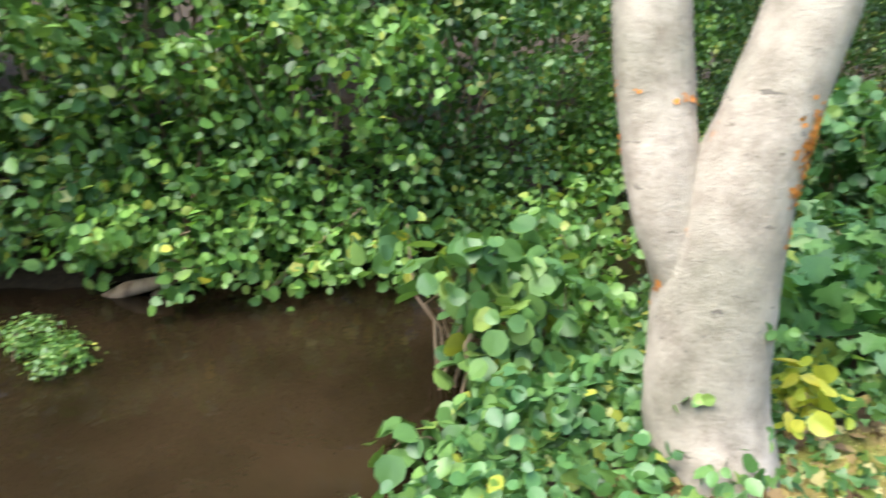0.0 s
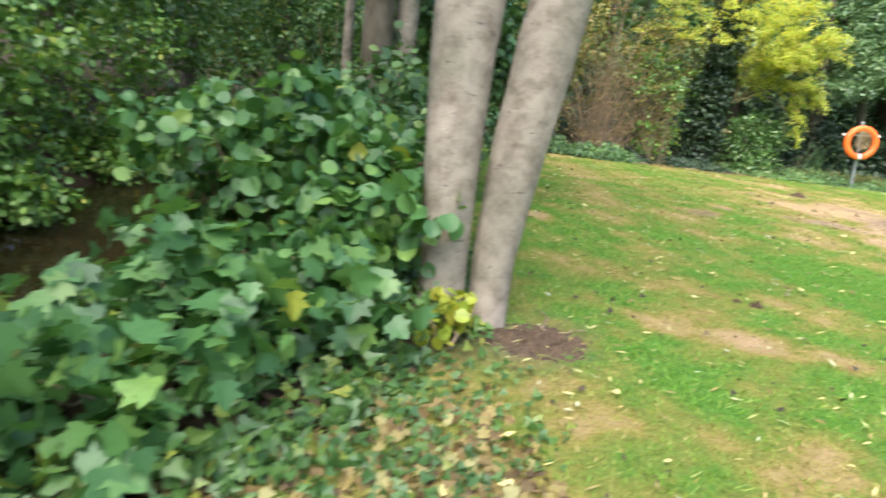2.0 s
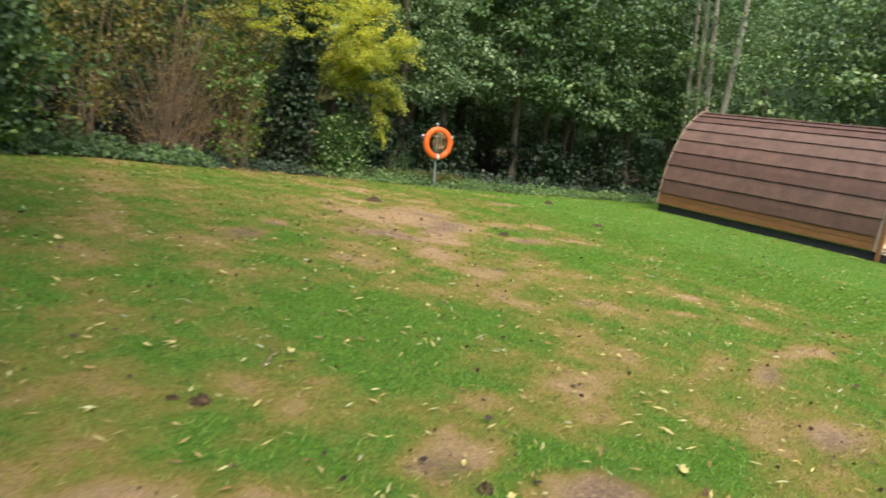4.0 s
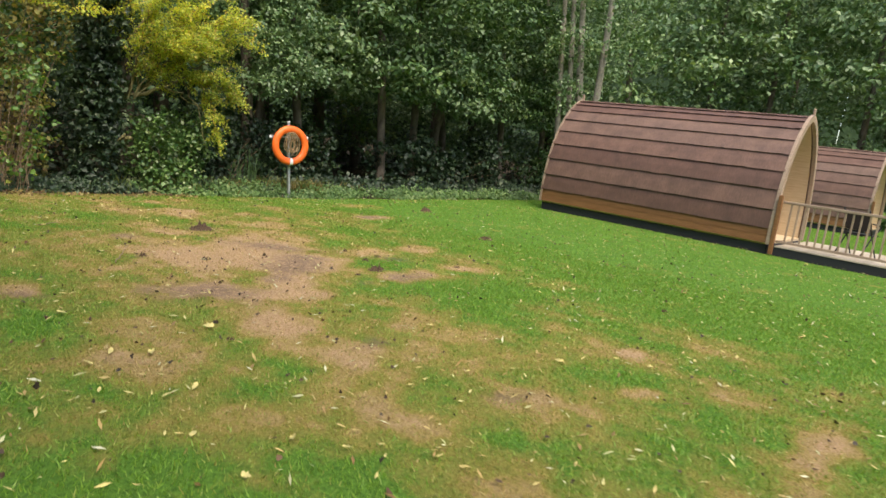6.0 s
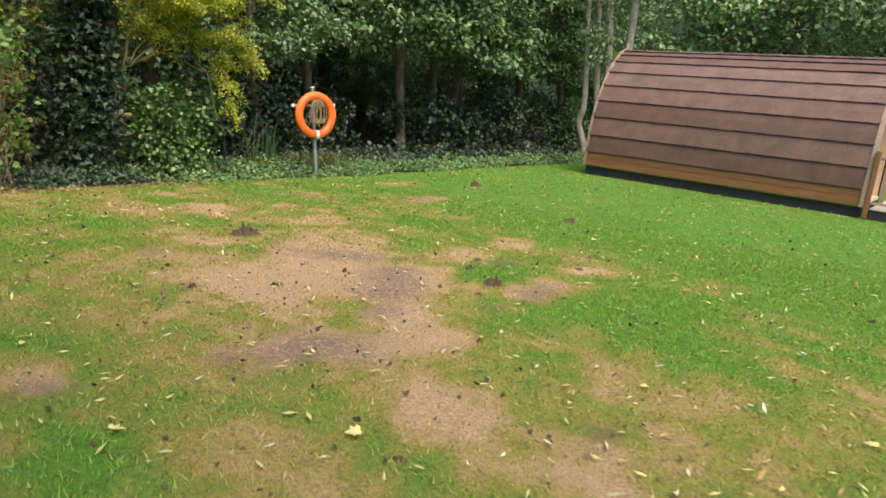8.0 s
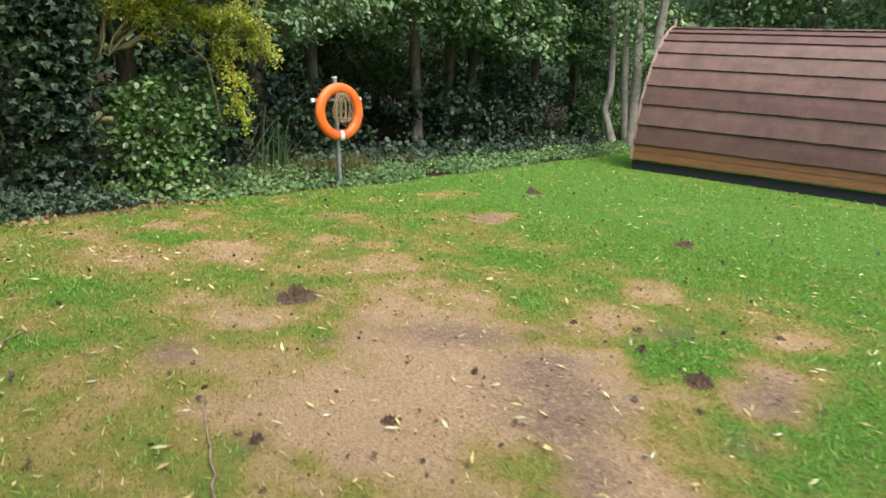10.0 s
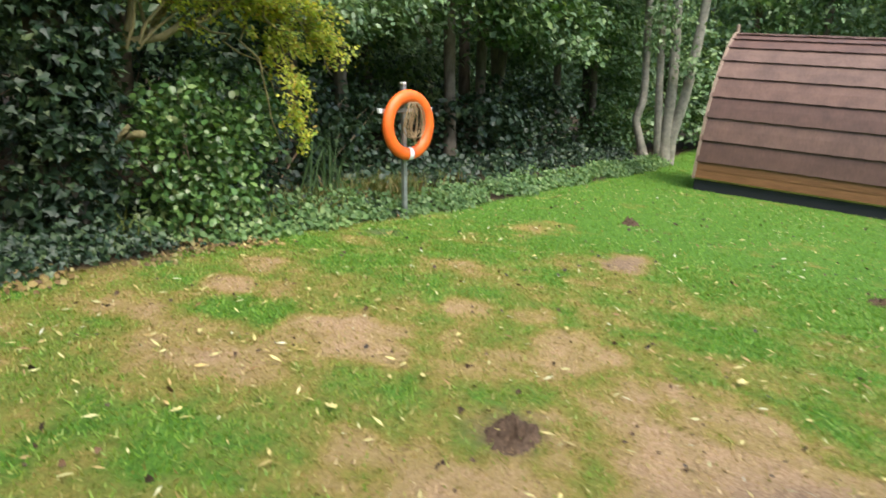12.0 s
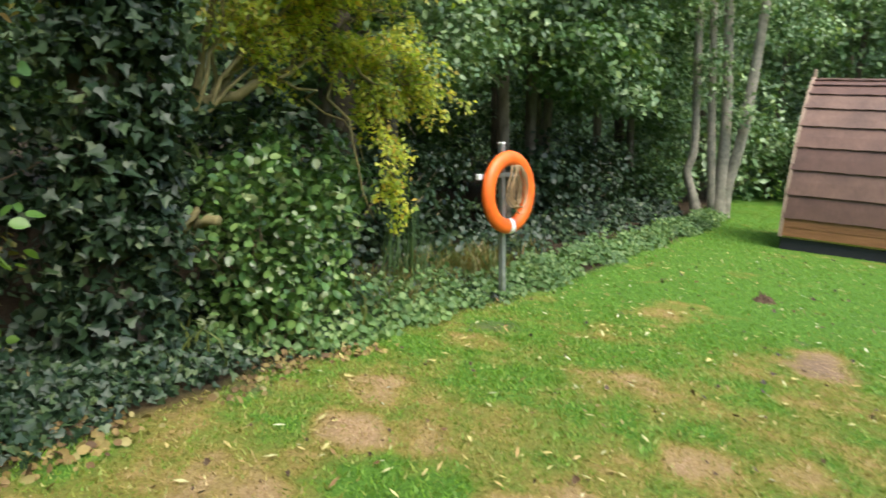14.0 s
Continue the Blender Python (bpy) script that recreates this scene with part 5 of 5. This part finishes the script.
def end_wall(name, y, thick, mat, parent, inset=0.03, n=24):
    us = 1 - np.linspace(1, 0, n) ** 1.6
    x, z = (POD_W - inset) * (1 - us ** 2.45) ** 0.68, SILL + (POD_H - inset) * us
    v, f = [], []
    for yy in (y, y + thick):
        v += [(a, yy, c) for a, c in zip(x, z)] + [(-a, yy, c) for a, c in zip(x, z)]
    i = np.arange(n - 1)
    v = np.array(v)
    f = np.concatenate([np.stack([i, i + 1, n + i + 1, n + i], -1), 2 * n + np.stack([n + i, n + i + 1, i + 1, i], -1)])
    return link_mesh(name, v, f, mat, parent, flat=True)


def camping_pod(x, y, rz, label):
    z = float(height(x, y))
    pod = thing("camping_pod", x, y, z, label, "camping pod", "camping pods on the lawn", rz)
    bm = bmesh.new()
    box(bm, -POD_W + 0.05, 0.0, -0.1, POD_W - 0.05, POD_L, SILL - 0.035, 0.01)
    part("plinth", bm, M_BLACK, pod, "black base skirting")
    bm = bmesh.new()
    box(bm, -POD_W + 0.04, 0.02, SILL - 0.034, POD_W - 0.04, POD_L - 0.02, SILL + 0.02)
    part("pod_floor", bm, M_LINING, pod)
    us, s = arch_table()
    total = s[-1]
    boards = 0.158
    laps = [0.315, 0.68, 1.07, 1.44, 1.80, 2.14, 2.455, 2.70, 2.885, total]
    for side in (-1, 1):
        for k in range(2):
            a, b = np.interp([k * boards - 0.015, (k + 1) * boards], s, us)
            strip_mesh("board", a, b, 0.024, 0.018, side, M_LARCH, pod, 0.0, thick=0.02)
        for k, (low, high) in enumerate(zip(laps, laps[1:])):
            a, b = np.interp([low - 0.03, high], s, us)
            strip_mesh("shingle_course", a, b, 0.044, 0.012, side, M_SHINGLE, pod, 0.004, seed=k)
    arch_band("lining", 0.05, POD_L - 0.05, -0.05, -0.035, M_LINING, pod)
    arch_band("front_trim", -0.05, 0.02, -0.07, 0.045, M_FRAME, pod)
    arch_band("back_trim", POD_L - 0.02, POD_L + 0.03, -0.06, 0.038, M_FRAME, pod)
    end_wall("back_wall", POD_L - 0.02, 0.04, M_LINING, pod)
    end_wall("porch_wall", 0.85, 0.05, M_LINING, pod, 0.055)
    bm = bmesh.new()
    box(bm, -0.40, 0.80, SILL + 0.02, 0.40, 0.848, SILL + 1.95, 0.006)
    leaf = part("door", bm, M_FRAME, pod)
    bm = bmesh.new()
    box(bm, 0.28, 0.75, SILL + 0.98, 0.31, 0.80, SILL + 1.12, 0.006)
    part("door_handle", bm, M_METAL, leaf, "black metal handle")
    for yy in (-0.05, POD_L - 0.02):
        bm = bmesh.new()
        box(bm, -0.03, yy, SILL + POD_H + 0.02, 0.03, yy + 0.05, SILL + POD_H + 0.17, 0.012)
        part("finial", bm, M_FRAME, pod)
    bm = bmesh.new()
    box(bm, -0.07, 0.0, SILL + POD_H - 0.015, 0.07, POD_L, SILL + POD_H + 0.022, 0.01)
    part("ridge_cap", bm, M_SHINGLE, pod)
    bm = bmesh.new()
    box(bm, -POD_W - 0.06, -0.13, SILL - 0.2, -POD_W + 0.01, -0.052, SILL + 0.95, 0.008)
    part("corner_post", bm, M_LARCH, pod, "dark timber post beside the open front")
    return pod


POD_YAW = -8.75
_pc = Vector((20.849, 2.898, 0))
camping_pod(_pc.x, _pc.y, POD_YAW, "arched camping pod with brown shingle roof and timber base boards")
camping_pod(31.7, 1.4, POD_YAW, "arched brown camping pod standing farther across the lawn")


def deck(x, y, rz):
    z = float(height(x, y))
    d = thing("deck", x, y, z, "low timber deck before the pod's open front", "deck", rz=rz)
    bm = bmesh.new()
    box(bm, -POD_W, -2.2, -0.1, POD_W, -0.13, SILL - 0.05)
    part("base", bm, M_BLACK, d, "black deck skirting")
    for k in range(17):
        bm = bmesh.new()
        box(bm, -POD_W - 0.02, -2.21 + k * 0.122, SILL - 0.049, POD_W + 0.02, -2.21 + k * 0.122 + 0.115, SILL - 0.02, 0.003)
        part("plank", bm, M_DECK, d)
    rail = thing("deck_railing", x, y, z, "timber railing with slim balusters beside the deck", "railing", rz=rz)
    bm = bmesh.new()
    box(bm, -POD_W + 0.02, -2.2, SILL + 0.80, -POD_W + 0.10, -0.13, SILL + 0.85, 0.006)
    part("handrail", bm, M_FRAME, rail)
    bm = bmesh.new()
    box(bm, -POD_W + 0.03, -2.2, SILL + 0.04, -POD_W + 0.08, -0.13, SILL + 0.085, 0.006)
    part("bottom_rail", bm, M_FRAME, rail)
    for k in range(15):
        bm = bmesh.new()
        yy = -0.28 - k * 0.13
        box(bm, -POD_W + 0.04, yy - 0.016, SILL + 0.086, -POD_W + 0.072, yy + 0.016, SILL + 0.799, 0.004)
        part("baluster", bm, M_FRAME, rail)
    bm = bmesh.new()
    box(bm, -POD_W + 0.01, -2.29, SILL - 0.019, -POD_W + 0.10, -2.205, SILL + 0.95, 0.006)
    part("post", bm, M_FRAME, rail)
    # metal garden chair
    c = new("garden_chair")
    c.matrix_basis = pose(x, y, z, 0, 0, rz) @ pose(-0.1, -1.3, SILL - 0.02, 0, 0, 70)
    tagged(c, "black metal folding garden chair on the deck", "chair")
    for sx in (-0.24, 0.24):
        for pts in ([(sx, -0.25, 0.0), (sx, 0.05, 0.44), (sx, 0.28, 0.9)], [(sx, 0.28, 0.0), (sx, 0.0, 0.42), (sx, -0.26, 0.62), (sx, 0.1, 0.66)]):
            p = np.array(pts)
            t = np.linspace(0, 1, 9)
            q = np.stack([np.interp(t, np.linspace(0, 1, len(p)), p[:, a]) for a in range(3)], -1)
            v, f = tube_arrays(q, np.full(9, 0.013), 8)
            link_mesh("frame_leg", v, f, M_METAL, c)
    bm = bmesh.new()
    box(bm, -0.23, -0.25, 0.42, 0.23, 0.12, 0.44, 0.005)
    part("seat", bm, M_METAL, c)
    bm = bmesh.new()
    box(bm, -0.23, -0.01, 0.0, 0.23, 0.01, 0.40, 0.005)
    b = part("backrest", bm, M_METAL, c)
    b.matrix_basis = pose(0, 0.10, 0.50, -27)


deck(_pc.x, _pc.y, POD_YAW)


# ---- small things on the lawn ----
def molehill(x, y, a, h, label, seed):
    r = np.random.default_rng(seed)
    g = np.linspace(-1.3, 1.3, 26)
    X, Y = np.meshgrid(g, g, indexing="ij")
    q = np.hypot(X, Y)
    Z = h * np.clip(1 - q ** 2 * 0.75, -0.3, 1) * (1 + 0.7 * r.normal(0, 1, X.shape)) - 0.012
    z = float(height(x, y))
    v = np.stack([X * a, Y * a * 0.8, Z], -1).reshape(-1, 3)
    i, j = np.meshgrid(np.arange(25), np.arange(25), indexing="ij")
    f = np.stack([i * 26 + j, (i + 1) * 26 + j, (i + 1) * 26 + j + 1, i * 26 + j + 1], -1).reshape(-1, 4)
    ob = link_mesh("molehill", v, f, M_SOIL)
    ob.matrix_basis = pose(x, y, z)
    return tagged(ob, label, "molehill", "molehills")


M_SOIL, _n, _l, _b = material("dark_soil", (0.07, 0.05, 0.035), 0.95, spec=0.1)
_l.new(ramp(_n, _l, noise_tex(_n, _l, 40.0, 5.0, 0.7), [(0.3, (0.045, 0.030, 0.019)), (0.7, (0.155, 0.105, 0.07))]), _b.inputs["Base Color"])
bump(_n, _l, _b, noise_tex(_n, _l, 60.0, 4.0, 0.7), 0.8, 0.02)
molehill(10.49, 8.06, 0.145, 0.045, "small mound of dark crumbly soil on the lawn", 1)
molehill(3.42, 2.02, 0.3, 0.035, "patch of bare dark soil at the twin tree's foot", 5)
molehill(10.86, 5.66, 0.11, 0.03, "flattened dark soil clod in the grass", 2)
molehill(15.85, 8.57, 0.13, 0.045, "small heap of soil and leaves on the lawn", 3)
molehill(14.2, 6.28, 0.14, 0.03, "low scatter of dark soil on the lawn", 4)


for k, (cx, cy) in enumerate([(12.22, 6.65), (11.26, 6.47), (11.08, 6.01), (11.89, 5.32), (12.97, 8.05), (9.13, 7.06), (10.51, 5.61), (9.57, 6.73), (10.22, 6.65), (8.31, 4.77), (12.29, 3.07), (5.24, 2.67), (7.12, 1.98), (5.15, 2.74), (5.87, 1.53), (11.4, 6.1), (14.45, 6.35)]):
    molehill(cx, cy, 0.025 + 0.011 * (k % 4), 0.014 + 0.005 * (k % 3), "small clod of dark soil lying in the turf", 30 + k)


def twig(x, y, length, turn, label, seed, rad=0.006):
    r = np.random.default_rng(seed)
    t = np.linspace(-0.5, 0.5, 14)
    c, s = math.cos(radians(turn)), math.sin(radians(turn))
    off = np.cumsum(r.normal(0, 0.012, 14))
    px, py = x + t * length * c - off * s, y + t * length * s + off * c
    p = np.stack([px, py, height(px, py) + 0.012 + rad], -1)
    v, f = tube_arrays(p, np.linspace(rad, rad * 0.4, 14), 6)
    return tagged(link_mesh("twig", v, f, M_TWIG), label, "twig", "twigs on the lawn")


twig(9.0, 7.15, 0.75, 50, "long thin pale twig lying on dry grass", 1)
twig(9.05, 8.65, 0.25, 20, "short twig lying on the grass", 2)
twig(5.77, 3.02, 0.3, 60, "short pale twig lying on the grass", 3)
twig(3.55, 2.25, 0.35, 70, "pale stick on the bare soil under the tree", 4, 0.009)
twig(3.6, 2.12, 0.3, 10, "thin stick on the bare soil under the tree", 5)


M_DARK_LEAF = leaf_material("leaf_withered", [(0.0, (0.03, 0.022, 0.015)), (0.6, (0.065, 0.04, 0.022)), (1.0, (0.14, 0.075, 0.03))], rough=0.7, trans=0.05)


def fallen_leaves():
    r = np.random.default_rng(11)
    meshes = []
    for tpl in (T_OVAL, T_LOBED, T_SLIM):
        v = tpl[0].copy()
        v[:, 1] -= 0.5
        v[:, 2] = 1.4 * v[:, 2] + 0.5 * v[:, 1] ** 2 + 0.02
        meshes.append((v, tpl[1]))
    firsts, made = {}, 0
    while made < 260:
        x, y = r.uniform(2.6, 14), r.uniform(0.3, 10.8)
        if lawn_dist(x, y) < 0.1 or abs((x - 3) * 0.75 - (y + 0.2)) > 4.5:
            continue
        k, tone = made % 3, made % 5
        if (k, tone) not in firsts:
            v, f = meshes[k]
            ob = link_mesh("fallen_leaf", v, f, M_FALLEN)
            tagged(ob, ("curled brown leaf lying on the lawn", "pale yellow leaf lying on the lawn", "whitish upturned leaf lying on the lawn")[k], "leaf", "fallen leaves")
            firsts[(k, tone)] = ob
        else:
            ob = firsts[(k, tone)].copy()
            scene.collection.objects.link(ob)
        s = r.uniform(0.03, 0.068)
        ob.matrix_basis = pose(x, y, float(height(x, y)) + 0.018, r.normal(0, 14), r.normal(0, 14), r.uniform(0, 360)) @ Matrix.Diagonal((s * r.uniform(0.3, 0.75), s, s, 1))
        made += 1
    n = 6800
    x, y = r.uniform(2.0, 20, n * 2), r.uniform(-0.5, 11, n * 2)
    ok = lawn_dist(x, y) > 0
    x, y = x[ok][:n], y[ok][:n]
    p = np.stack([x, y, height(x, y) + 0.022], -1)
    v, f = leaf_arrays(p, np.array((0, 0, 1.0)), r.uniform(0.025, 0.075, len(p)), T_SLIM, 0.3, r, 0.0)
    q = p[r.uniform(0, 1, len(p)) < 0.16] + np.array((0.07, 0.05, 0.0))
    v2, f2 = leaf_arrays(q, np.array((0, 0, 1.0)), r.uniform(0.012, 0.036, len(q)), T_LOBED, 0.55, r, 0.0)
    tagged(link_mesh("dark_leaf_scatter", v2, f2, M_DARK_LEAF), "small dark withered leaves scattered over the lawn", "fallen leaves", kind="stuff")
    tagged(link_mesh("leaf_scatter", v, f, M_FALLEN), "small dry leaves scattered over the lawn", "fallen leaves", kind="stuff")


fallen_leaves()


def soil_crumbs():
    r = np.random.default_rng(21)
    n = 5200
    x, y = r.uniform(2.0, 18, n), r.uniform(-0.5, 11, n)
    w = 0.12 + spots(x, y, DRY) + 1.5 * spots(x, y, SOIL)
    ok = (lawn_dist(x, y) > 0) & (r.uniform(0, 1.1, n) < w)
    x, y = x[ok], y[ok]
    p = np.stack([x, y, height(x, y) + 0.008], -1)
    v, f = leaf_arrays(p, np.array((0, 0, 1.0)), r.uniform(0.008, 0.026, len(p)), T_LOBED, 0.9, r, 0.0)
    tagged(link_mesh("soil_crumbs", v, f, M_SOIL), "dark crumbs of soil scattered on the lawn", "soil", kind="stuff")


soil_crumbs()
